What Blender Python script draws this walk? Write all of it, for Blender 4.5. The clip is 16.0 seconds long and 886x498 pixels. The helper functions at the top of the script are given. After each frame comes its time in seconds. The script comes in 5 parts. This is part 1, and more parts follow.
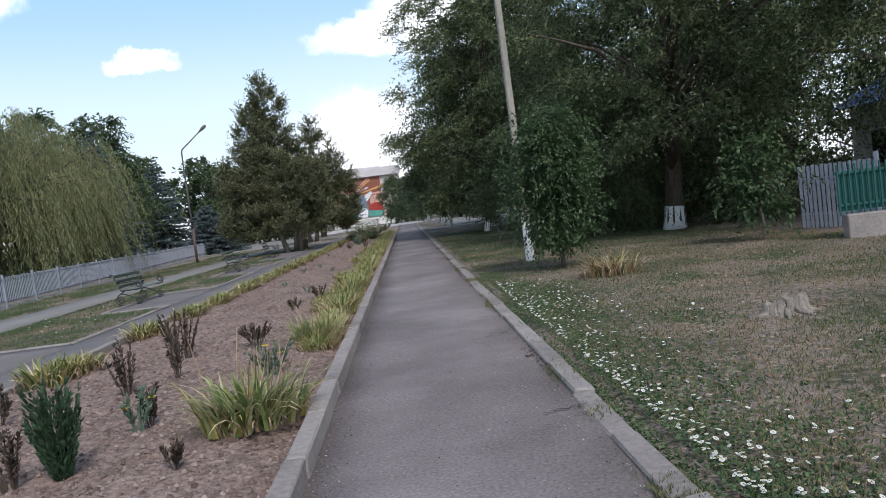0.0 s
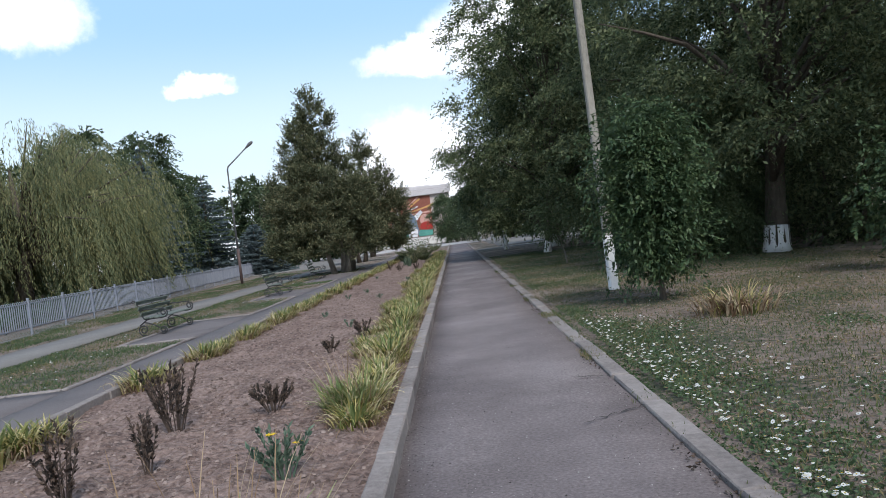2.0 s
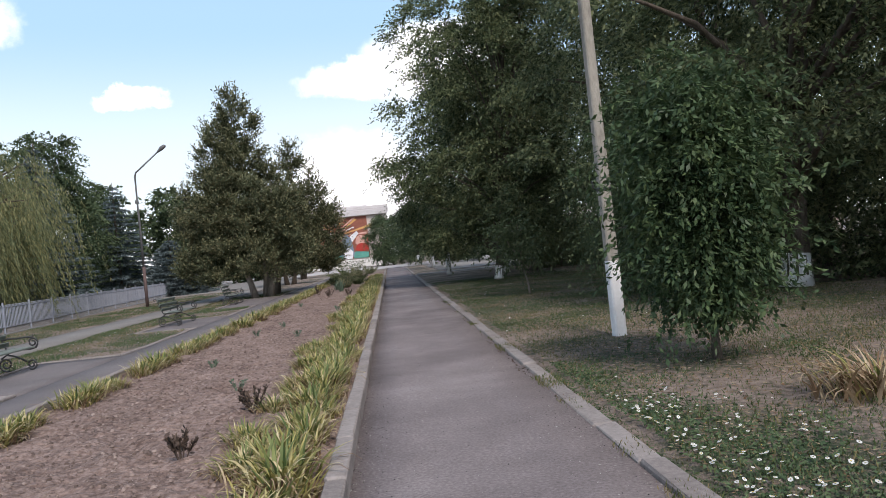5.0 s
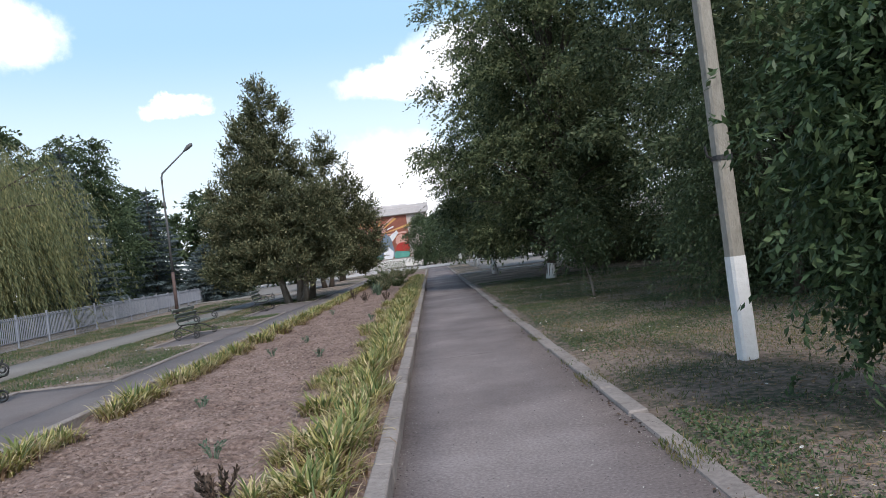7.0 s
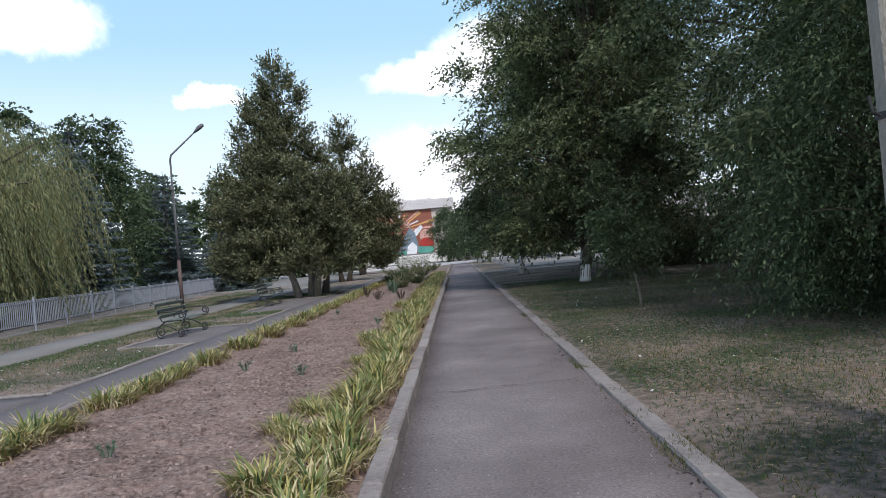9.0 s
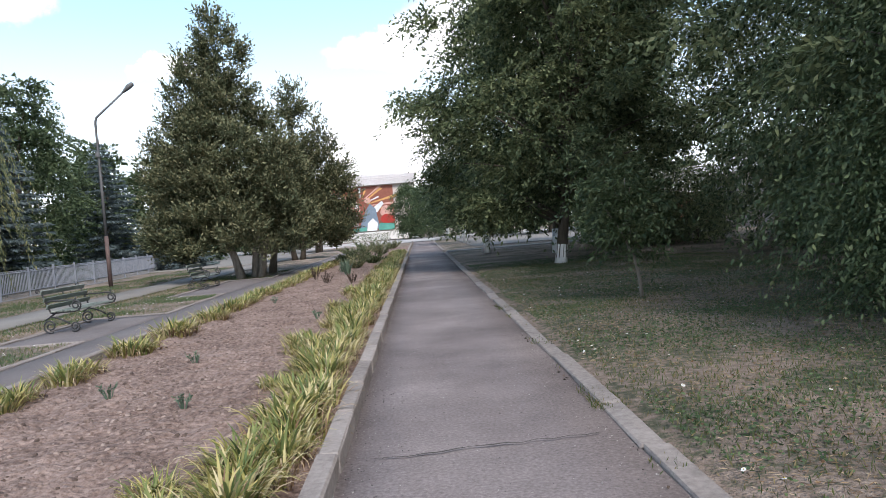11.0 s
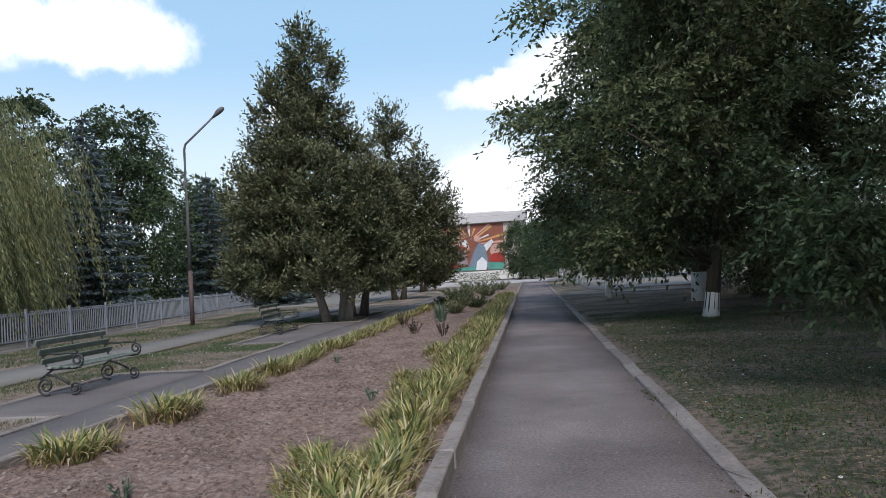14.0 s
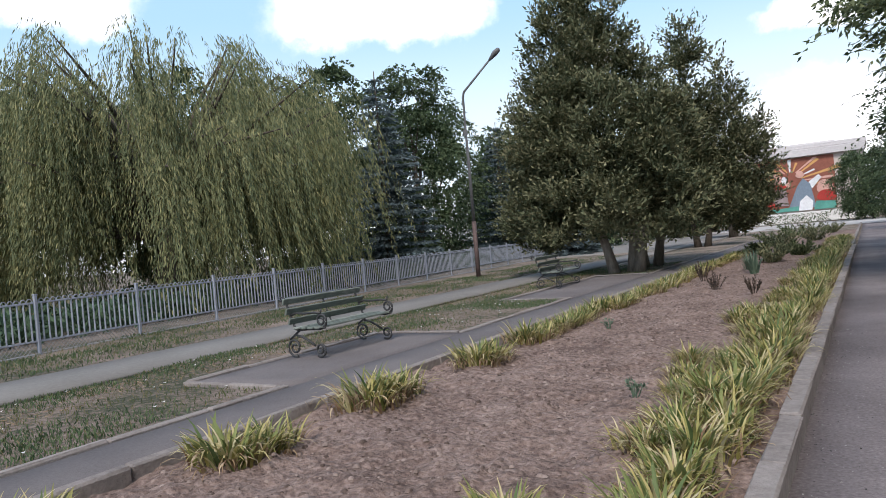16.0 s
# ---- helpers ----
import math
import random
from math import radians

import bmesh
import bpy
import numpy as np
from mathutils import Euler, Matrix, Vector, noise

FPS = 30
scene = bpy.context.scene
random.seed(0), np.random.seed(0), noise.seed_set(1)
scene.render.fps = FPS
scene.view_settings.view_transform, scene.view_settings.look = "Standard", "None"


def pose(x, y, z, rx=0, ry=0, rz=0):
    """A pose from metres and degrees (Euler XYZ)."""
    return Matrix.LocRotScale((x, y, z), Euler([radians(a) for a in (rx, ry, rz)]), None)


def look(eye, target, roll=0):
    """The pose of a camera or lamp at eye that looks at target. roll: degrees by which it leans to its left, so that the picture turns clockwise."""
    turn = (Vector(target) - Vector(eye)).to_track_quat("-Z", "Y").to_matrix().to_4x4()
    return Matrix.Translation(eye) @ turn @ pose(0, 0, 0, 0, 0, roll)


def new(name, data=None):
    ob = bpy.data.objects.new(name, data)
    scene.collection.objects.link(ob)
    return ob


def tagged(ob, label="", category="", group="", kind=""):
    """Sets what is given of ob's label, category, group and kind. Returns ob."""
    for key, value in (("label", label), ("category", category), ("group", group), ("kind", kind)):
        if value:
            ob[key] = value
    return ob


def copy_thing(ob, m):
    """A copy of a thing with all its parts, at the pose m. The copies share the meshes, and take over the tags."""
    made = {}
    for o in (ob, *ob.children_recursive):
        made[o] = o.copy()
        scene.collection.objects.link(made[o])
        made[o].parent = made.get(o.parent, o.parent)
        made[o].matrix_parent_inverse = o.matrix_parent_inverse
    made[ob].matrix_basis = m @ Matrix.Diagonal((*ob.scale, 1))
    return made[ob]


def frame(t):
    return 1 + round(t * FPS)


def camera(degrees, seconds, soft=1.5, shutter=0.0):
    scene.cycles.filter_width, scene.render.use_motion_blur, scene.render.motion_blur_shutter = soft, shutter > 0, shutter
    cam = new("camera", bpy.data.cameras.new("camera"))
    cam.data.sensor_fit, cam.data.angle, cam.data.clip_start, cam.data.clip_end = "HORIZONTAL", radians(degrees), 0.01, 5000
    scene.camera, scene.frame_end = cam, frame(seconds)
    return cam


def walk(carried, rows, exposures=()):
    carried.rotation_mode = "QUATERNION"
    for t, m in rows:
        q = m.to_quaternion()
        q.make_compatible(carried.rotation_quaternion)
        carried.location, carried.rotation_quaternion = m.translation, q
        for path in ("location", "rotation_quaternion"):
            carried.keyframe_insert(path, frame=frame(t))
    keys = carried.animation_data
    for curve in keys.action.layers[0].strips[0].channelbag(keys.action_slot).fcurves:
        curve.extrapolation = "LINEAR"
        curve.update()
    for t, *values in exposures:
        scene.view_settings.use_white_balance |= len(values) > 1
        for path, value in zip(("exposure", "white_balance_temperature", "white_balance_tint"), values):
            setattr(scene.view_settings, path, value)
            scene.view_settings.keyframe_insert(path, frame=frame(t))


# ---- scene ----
cam = camera(64.0, 16.0, soft=0.8)
PATH = [
    (0, (0.784, 2.762, 1.526), (0.877, 4.757, 1.41), -7.2),
    (0.5, (0.739, 3.413, 1.566), (0.932, 5.398, 1.42), -4.2),
    (0.7, (0.719, 3.707, 1.584), (0.934, 5.695, 1.577), -7.2),
    (1, (0.737, 4.089, 1.544), (0.806, 6.088, 1.537), -8.1),
    (1.5, (0.661, 4.742, 1.568), (0.752, 6.739, 1.511), -6.4),
    (2, (0.569, 5.337, 1.542), (0.532, 7.337, 1.498), -7.1),
    (2.5, (0.566, 6.101, 1.519), (0.659, 8.099, 1.522), -4.1),
    (3, (0.609, 6.865, 1.502), (0.682, 8.864, 1.502), -7.0),
    (3.2, (0.581, 7.172, 1.501), (0.746, 9.165, 1.515), -6.4),
    (5.3, (0.405, 9.884, 1.49), (0.543, 11.879, 1.485), -5.3),
    (5.5, (0.402, 10.118, 1.494), (0.491, 12.116, 1.48), -5.0),
    (6, (0.402, 10.844, 1.464), (0.384, 12.844, 1.433), -4.9),
    (6.5, (0.39, 11.557, 1.462), (0.495, 13.554, 1.452), -5.1),
    (7, (0.433, 12.254, 1.498), (0.468, 14.253, 1.508), -6.9),
    (7.5, (0.411, 12.909, 1.489), (0.592, 14.901, 1.487), -5.7),
    (8, (0.492, 13.607, 1.497), (0.589, 15.605, 1.512), -5.3),
    (8.5, (0.473, 14.191, 1.525), (0.601, 16.187, 1.567), -5.2),
    (9, (0.552, 14.818, 1.476), (0.515, 16.818, 1.483), -5.0),
    (9.2, (0.55, 15.097, 1.478), (0.566, 17.097, 1.447), -4.5),
    (11.3, (0.611, 18.127, 1.469), (0.683, 20.125, 1.402), -4.8),
    (11.5, (0.617, 18.403, 1.484), (0.652, 20.403, 1.447), -6.2),
    (12, (0.629, 19.029, 1.465), (0.222, 20.987, 1.455), -7.2),
    (12.5, (0.63, 19.697, 1.511), (0.168, 21.643, 1.494), -5.6),
    (13, (0.715, 20.32, 1.46), (0.276, 22.271, 1.466), -5.2),
    (13.5, (0.66, 21.02, 1.415), (0.448, 23.008, 1.396), -4.4),
    (14, (0.652, 21.7, 1.472), (0.413, 23.684, 1.538), -3.5),
    (14.5, (0.59, 22.306, 1.414), (0.302, 24.284, 1.46), -4.2),
    (15, (0.555, 22.866, 1.428), (-0.197, 24.719, 1.468), -5.8),
    (15.5, (0.519, 23.432, 1.451), (-0.315, 25.249, 1.461), -5.6),
    (16, (0.457, 24.065, 1.417), (-0.576, 25.778, 1.401), -5.1),
]
EXPOSURES = [(0, 0.3, 6150, 10), (0.5, 0.62, 6350, 12), (1.0, 0.27, 6100, 9), (3.0, 0.34, 6150, 10), (5.3, 0.42, 6600, 14), (6.5, 0.45, 6750, 15), (7.1, 0.36, 6250, 10), (8.5, 0.46, 6450, 12), (9.0, 0.36, 6150, 10), (10.5, 0.6, 6300, 11), (11.4, 0.88, 6350, 11), (11.9, 0.22, 6150, 9),
             (13.0, 0.2, 6150, 9), (13.5, 0.33, 6200, 10), (14.0, 0.18, 6200, 10), (14.5, 0.36, 6350, 12), (15.0, 0.04, 6050, 9), (15.5, 0.4, 6350, 11), (16, 0.45, 6350, 11)]
walk(cam, [(t, look(eye, target, roll)) for t, eye, target, roll in PATH], EXPOSURES)

# ---- world, sun, exposure ----
SUN_EL, SUN_AZ = 48.0, 162.0   # degrees; azimuth clockwise from the path's direction
world = bpy.data.worlds.new("world")
scene.world = world
world.use_nodes = True


def link(tree, a, b):
    tree.links.new(a, b)


def build_world():
    nt = world.node_tree
    nt.nodes.clear()
    out = nt.nodes.new("ShaderNodeOutputWorld")
    bg = nt.nodes.new("ShaderNodeBackground")
    sky = nt.nodes.new("ShaderNodeTexSky")
    sky.sky_type = "NISHITA"
    sky.sun_disc = False
    sky.sun_elevation = radians(SUN_EL)
    sky.sun_rotation = radians(SUN_AZ)
    sky.air_density, sky.dust_density, sky.ozone_density = 1.0, 1.6, 1.0
    co = nt.nodes.new("ShaderNodeTexCoord")
    no = nt.nodes.new("ShaderNodeTexNoise")
    no.inputs["Scale"].default_value = 9.0
    no.inputs["Detail"].default_value = 7.0
    no.inputs["Roughness"].default_value = 0.6
    link(nt, co.outputs["Generated"], no.inputs["Vector"])
    wob = nt.nodes.new("ShaderNodeVectorMath")
    wob.operation = "MULTIPLY_ADD"
    link(nt, no.outputs["Color"], wob.inputs[0])
    wob.inputs[1].default_value = (0.16, 0.16, 0.11)
    link(nt, co.outputs["Generated"], wob.inputs[2])
    # cumulus heaps: direction, half-width across, half-height
    heaps = [((-0.312, 0.923, 0.226), 0.032, 0.013), ((-0.02, 0.968, 0.250), 0.065, 0.022),
             ((-0.56, 0.77, 0.315), 0.12, 0.042), ((-0.485, 0.82, 0.315), 0.075, 0.042), ((-0.82, 0.48, 0.33), 0.10, 0.04),
             ((-0.03, 0.985, 0.10), 0.10, 0.06), ((0.10, 0.97, 0.26), 0.10, 0.05), ((0.5, 0.8, 0.4), 0.2, 0.08),
             ((-0.9, 0.2, 0.5), 0.2, 0.1), ((0.3, -0.8, 0.5), 0.3, 0.1), ((-0.5, -0.6, 0.6), 0.25, 0.12),
             ((0.8, 0.1, 0.6), 0.25, 0.12), ((0.1, 0.3, 0.95), 0.2, 0.15)]
    total = None
    for d, w, h in heaps:
        v = Vector(d).normalized()
        sub = nt.nodes.new("ShaderNodeVectorMath")
        sub.operation = "SUBTRACT"
        link(nt, wob.outputs[0], sub.inputs[0])
        sub.inputs[1].default_value = (v.x + 0.08, v.y + 0.08, v.z + 0.055)
        sc = nt.nodes.new("ShaderNodeVectorMath")
        sc.operation = "MULTIPLY"
        link(nt, sub.outputs[0], sc.inputs[0])
        sc.inputs[1].default_value = (1 / w, 1 / w, 1 / h)
        ln = nt.nodes.new("ShaderNodeVectorMath")
        ln.operation = "LENGTH"
        link(nt, sc.outputs[0], ln.inputs[0])
        mr = nt.nodes.new("ShaderNodeMapRange")
        mr.interpolation_type = "SMOOTHSTEP"
        mr.inputs["From Min"].default_value = 1.3
        mr.inputs["From Max"].default_value = 0.65
        link(nt, ln.outputs["Value"], mr.inputs["Value"])
        if total is None:
            total = mr.outputs["Result"]
        else:
            mx = nt.nodes.new("ShaderNodeMath")
            mx.operation = "MAXIMUM"
            link(nt, total, mx.inputs[0])
            link(nt, mr.outputs["Result"], mx.inputs[1])
            total = mx.outputs[0]
    # thin bright haze over the sky, white at the horizon
    sep = nt.nodes.new("ShaderNodeSeparateXYZ")
    link(nt, co.outputs["Generated"], sep.inputs[0])
    hz = nt.nodes.new("ShaderNodeValToRGB")
    hz.color_ramp.interpolation = "EASE"
    while len(hz.color_ramp.elements) < len(HAZE):
        hz.color_ramp.elements.new(0.5)
    for e, (p, col) in zip(hz.color_ramp.elements, HAZE):
        e.position, e.color = p, (*col, 1)
    link(nt, sep.outputs["Z"], hz.inputs["Fac"])
    m1 = nt.nodes.new("ShaderNodeMix")
    m1.data_type = "RGBA"
    m1.inputs["Factor"].default_value = 0.75
    link(nt, sky.outputs["Color"], m1.inputs["A"])
    link(nt, hz.outputs["Color"], m1.inputs["B"])
    m2 = nt.nodes.new("ShaderNodeMix")
    m2.data_type = "RGBA"
    link(nt, total, m2.inputs["Factor"])
    link(nt, m1.outputs["Result"], m2.inputs["A"])
    m2.inputs["B"].default_value = CLOUD
    link(nt, m2.outputs["Result"], bg.inputs["Color"])
    bg.inputs["Strength"].default_value = SKY
    link(nt, bg.outputs[0], out.inputs["Surface"])


HAZE = [(0.0, (8.5, 8.6, 8.9)), (0.14, (6.6, 7.6, 8.4)), (0.32, (3.6, 5.6, 7.4)), (0.6, (2.0, 3.2, 4.8)), (1.0, (1.2, 2.0, 3.2))]
CLOUD, SKY = (10.0, 9.9, 10.2, 1), 0.12
build_world()

sun = new("sun", bpy.data.lights.new("sun", "SUN"))
sun.data.energy, sun.data.angle, sun.data.color = 2.5, radians(16), (1.0, 0.93, 0.86)
az, el = radians(SUN_AZ), radians(SUN_EL)
sun.matrix_world = look((0, 0, 0), (-math.sin(az) * math.cos(el), -math.cos(az) * math.cos(el), -math.sin(el)))


# ---- materials ----
def material(name, stops, scale=1.0, fine=14.0, rough=0.85, bump=0.3, bump_scale=30.0, metal=0.0, island=0.0, piece=0.0,
             translucent=0.0, mix=0.5, stretch=(1, 1, 1), spec=0.3, dist=0.02):
    """Colour from two scales of noise through a ramp of stops, with fine relief; island or piece adds a shift per leaf or per piece."""
    m = bpy.data.materials.new(name)
    m.use_nodes = True
    nt = m.node_tree
    bs = nt.nodes["Principled BSDF"]
    geo = nt.nodes.new("ShaderNodeNewGeometry")
    mp = nt.nodes.new("ShaderNodeVectorMath")
    mp.operation = "MULTIPLY"
    mp.inputs[1].default_value = stretch
    link(nt, geo.outputs["Position"], mp.inputs[0])
    vals = []
    for s, det in ((scale, 5.0), (fine, 4.0)):
        n = nt.nodes.new("ShaderNodeTexNoise")
        n.inputs["Scale"].default_value, n.inputs["Detail"].default_value = s, det
        n.inputs["Roughness"].default_value = 0.62
        link(nt, mp.outputs[0], n.inputs["Vector"])
        vals.append(n.outputs["Fac"])
    mx = nt.nodes.new("ShaderNodeMix")
    mx.inputs["Factor"].default_value = mix
    link(nt, vals[0], mx.inputs["A"])
    link(nt, vals[1], mx.inputs["B"])
    fac = mx.outputs["Result"]
    for amount, src in ((island, geo.outputs["Random Per Island"]), (piece, None)):
        if amount:
            if src is None:
                src = nt.nodes.new("ShaderNodeObjectInfo").outputs["Random"]
            a = nt.nodes.new("ShaderNodeMath")
            a.operation = "MULTIPLY_ADD"
            link(nt, src, a.inputs[0])
            a.inputs[1].default_value = amount
            b = nt.nodes.new("ShaderNodeMath")
            b.operation = "SUBTRACT"
            link(nt, fac, b.inputs[0])
            b.inputs[1].default_value = amount / 2
            link(nt, b.outputs[0], a.inputs[2])
            fac = a.outputs[0]
    rp = nt.nodes.new("ShaderNodeValToRGB")
    while len(rp.color_ramp.elements) < len(stops):
        rp.color_ramp.elements.new(0.5)
    for e, (p, c) in zip(rp.color_ramp.elements, stops):
        e.position, e.color = p, (*c, 1)
    link(nt, fac, rp.inputs["Fac"])
    link(nt, rp.outputs["Color"], bs.inputs["Base Color"])
    bs.inputs["Roughness"].default_value = rough
    bs.inputs["Metallic"].default_value = metal
    bs.inputs["Specular IOR Level"].default_value = spec
    if bump:
        bn = nt.nodes.new("ShaderNodeTexNoise")
        bn.inputs["Scale"].default_value, bn.inputs["Detail"].default_value = bump_scale, 5.0
        link(nt, mp.outputs[0], bn.inputs["Vector"])
        bp = nt.nodes.new("ShaderNodeBump")
        bp.inputs["Strength"].default_value, bp.inputs["Distance"].default_value = bump, dist
        link(nt, bn.outputs["Fac"], bp.inputs["Height"])
        link(nt, bp.outputs["Normal"], bs.inputs["Normal"])
    if translucent:
        tr = nt.nodes.new("ShaderNodeBsdfTranslucent")
        link(nt, rp.outputs["Color"], tr.inputs["Color"])
        ms = nt.nodes.new("ShaderNodeMixShader")
        ms.inputs[0].default_value = translucent
        link(nt, bs.outputs[0], ms.inputs[1])
        link(nt, tr.outputs[0], ms.inputs[2])
        link(nt, ms.outputs[0], nt.nodes["Material Output"].inputs["Surface"])
    return m


ASPHALT = material("asphalt", [(0.36, (0.105, 0.089, 0.089)), (0.5, (0.186, 0.158, 0.157)), (0.64, (0.29, 0.254, 0.25))], 0.45, 42, 0.9, 0.55, 160, mix=0.45, dist=0.012)
ASPHALT_OLD = material("old_asphalt", [(0.34, (0.115, 0.102, 0.103)), (0.66, (0.205, 0.184, 0.182))], 0.5, 40, 0.9, 0.4, 120, mix=0.4)
CONCRETE = material("kerb_concrete", [(0.28, (0.15, 0.13, 0.122)), (0.5, (0.255, 0.226, 0.212)), (0.7, (0.34, 0.305, 0.286))], 1.6, 22, 0.92, 0.5, 70, piece=0.16)
PALE_PATH = material("pale_paving", [(0.3, (0.165, 0.155, 0.145)), (0.7, (0.255, 0.242, 0.228))], 0.6, 14, 0.92, 0.3, 50)
PLAZA = material("plaza_concrete", [(0.3, (0.33, 0.32, 0.31)), (0.7, (0.52, 0.50, 0.49))], 0.12, 1.2, 0.92, 0.2, 20)
SOIL = material("dry_soil", [(0.38, (0.108, 0.073, 0.061)), (0.5, (0.205, 0.146, 0.124)), (0.62, (0.30, 0.225, 0.195))], 1.4, 19, 0.97, 1.0, 20, mix=0.65, dist=0.045)
CLOD = material("soil_clod", [(0.2, (0.085, 0.06, 0.05)), (0.5, (0.18, 0.133, 0.114)), (0.85, (0.33, 0.26, 0.228))], 2, 20, 0.97, 0.4, 60, island=0.6)
LAWN = material("dry_lawn", [(0.36, (0.05, 0.066, 0.04)), (0.44, (0.105, 0.105, 0.072)), (0.51, (0.23, 0.18, 0.148)), (0.66, (0.37, 0.30, 0.252))], 0.55, 11, 0.96, 1.0, 45, mix=0.5, dist=0.05)
GRASS = material("grass_blades", [(0.25, (0.05, 0.085, 0.025)), (0.5, (0.105, 0.125, 0.045)), (0.62, (0.22, 0.18, 0.09)), (0.8, (0.30, 0.235, 0.14))], 0.42, 7, 0.8, 0, island=0.35, translucent=0.25)
STRAW = material("dead_leaves", [(0.2, (0.20, 0.125, 0.075)), (0.5, (0.31, 0.22, 0.135)), (0.8, (0.45, 0.355, 0.24))], 1, 10, 0.85, 0, island=0.8, translucent=0.2)
IRIS = material("iris_leaves", [(0.12, (0.13, 0.155, 0.045)), (0.34, (0.27, 0.26, 0.08)), (0.55, (0.47, 0.40, 0.15)), (0.85, (0.64, 0.56, 0.35))], 0.8, 5, 0.6, 0, island=0.85, translucent=0.3)
IRIS_GREEN = material("green_iris_leaves", [(0.2, (0.10, 0.15, 0.055)), (0.8, (0.25, 0.28, 0.10))], 1, 6, 0.55, 0, island=0.7, translucent=0.3)
IRIS_PALE = material("pale_green_leaves", [(0.2, (0.15, 0.20, 0.07)), (0.5, (0.28, 0.32, 0.13)), (0.8, (0.46, 0.46, 0.24))], 1, 6, 0.55, 0, island=0.7, translucent=0.3)
ELM = material("elm_leaves", [(0.25, (0.042, 0.063, 0.031)), (0.5, (0.122, 0.158, 0.078)), (0.76, (0.27, 0.295, 0.15))], 0.8, 3, 0.6, 0, island=0.5, translucent=0.4, mix=0.35)
ELM_LIGHT = material("young_elm_leaves", [(0.2, (0.035, 0.06, 0.026)), (0.5, (0.075, 0.108, 0.05)), (0.85, (0.145, 0.175, 0.085))], 0.5, 3, 0.55, 0, island=0.55, translucent=0.3)
ASH = material("ash_leaves", [(0.2, (0.036, 0.068, 0.032)), (0.5, (0.066, 0.108, 0.048)), (0.85, (0.12, 0.165, 0.07))], 0.6, 3, 0.5, 0, island=0.55, translucent=0.3)
JUNIPER = material("juniper_foliage", [(0.25, (0.055, 0.072, 0.038)), (0.5, (0.135, 0.15, 0.082)), (0.75, (0.28, 0.27, 0.155))], 0.4, 3, 0.7, 0, island=0.5, translucent=0.2)
WILLOW = material("willow_leaves", [(0.28, (0.08, 0.105, 0.055)), (0.5, (0.19, 0.21, 0.10)), (0.74, (0.37, 0.34, 0.16))], 0.7, 3, 0.6, 0, island=0.35, translucent=0.35, mix=0.4)
SPRUCE = material("blue_spruce_needles", [(0.25, (0.05, 0.075, 0.078)), (0.75, (0.155, 0.195, 0.205))], 0.5, 3, 0.7, 0, island=0.5, translucent=0.1)
FAR_LEAF = material("far_leaves", [(0.25, (0.04, 0.068, 0.032)), (0.75, (0.12, 0.155, 0.075))], 0.15, 2, 0.7, 0, island=0.5, translucent=0.3)
BARK = material("bark", [(0.3, (0.055, 0.045, 0.036)), (0.7, (0.15, 0.125, 0.10))], 3, 18, 0.95, 0.9, 40, stretch=(1, 1, 0.25), dist=0.04)
PALE_BARK = material("pale_bark", [(0.3, (0.15, 0.13, 0.11)), (0.7, (0.33, 0.29, 0.25))], 3, 18, 0.95, 0.9, 40, stretch=(1, 1, 0.25), dist=0.04)
LIME = material("whitewash", [(0.25, (0.42, 0.40, 0.37)), (0.42, (0.72, 0.71, 0.70)), (0.7, (0.82, 0.82, 0.82))], 3, 16, 0.9, 0.5, 50)
POLE = material("pole_concrete", [(0.25, (0.13, 0.118, 0.10)), (0.45, (0.27, 0.25, 0.215)), (0.7, (0.37, 0.345, 0.30))], 2.2, 26, 0.92, 0.6, 70, stretch=(1, 1, 0.35))
FENCE = material("fence_paint", [(0.3, (0.24, 0.26, 0.31)), (0.7, (0.36, 0.38, 0.435))], 1.5, 14, 0.55, 0.15, 60, piece=0.12, spec=0.4)
FENCE_BASE = material("fence_plinth", [(0.3, (0.20, 0.20, 0.21)), (0.7, (0.34, 0.34, 0.345))], 1.5, 14, 0.9, 0.3, 60)
BENCH_WOOD = material("green_bench_paint", [(0.28, (0.07, 0.078, 0.066)), (0.42, (0.12, 0.145, 0.125)), (0.58, (0.19, 0.215, 0.19)), (0.75, (0.36, 0.37, 0.34))], 2.5, 30, 0.6, 0.3, 60, stretch=(1, 0.2, 1), piece=0.2)
IRON = material("black_iron", [(0.3, (0.02, 0.021, 0.022)), (0.7, (0.05, 0.05, 0.052))], 4, 30, 0.55, 0.2, 90, spec=0.5)
RUST = material("rusty_post", [(0.3, (0.06, 0.045, 0.045)), (0.55, (0.12, 0.085, 0.08)), (0.75, (0.2, 0.13, 0.11))], 3, 20, 0.7, 0.3, 60)
LAMP_GREY = material("lamp_steel", [(0.3, (0.09, 0.09, 0.095)), (0.7, (0.17, 0.17, 0.175))], 3, 20, 0.55, 0.1, 50)
GREEN_PAINT = material("green_fence_paint", [(0.3, (0.012, 0.068, 0.062)), (0.7, (0.028, 0.115, 0.10))], 2, 20, 0.55, 0.2, 50)
WALL = material("rendered_wall", [(0.3, (0.42, 0.36, 0.33)), (0.7, (0.58, 0.50, 0.46))], 0.5, 5, 0.92, 0.3, 20)
WHITE_WALL = material("white_wall", [(0.3, (0.60, 0.59, 0.57)), (0.7, (0.78, 0.77, 0.75))], 0.5, 5, 0.92, 0.3, 20)
RED_WALL = material("red_paint", [(0.3, (0.16, 0.045, 0.04)), (0.7, (0.30, 0.085, 0.07))], 1, 8, 0.8, 0.2, 20)
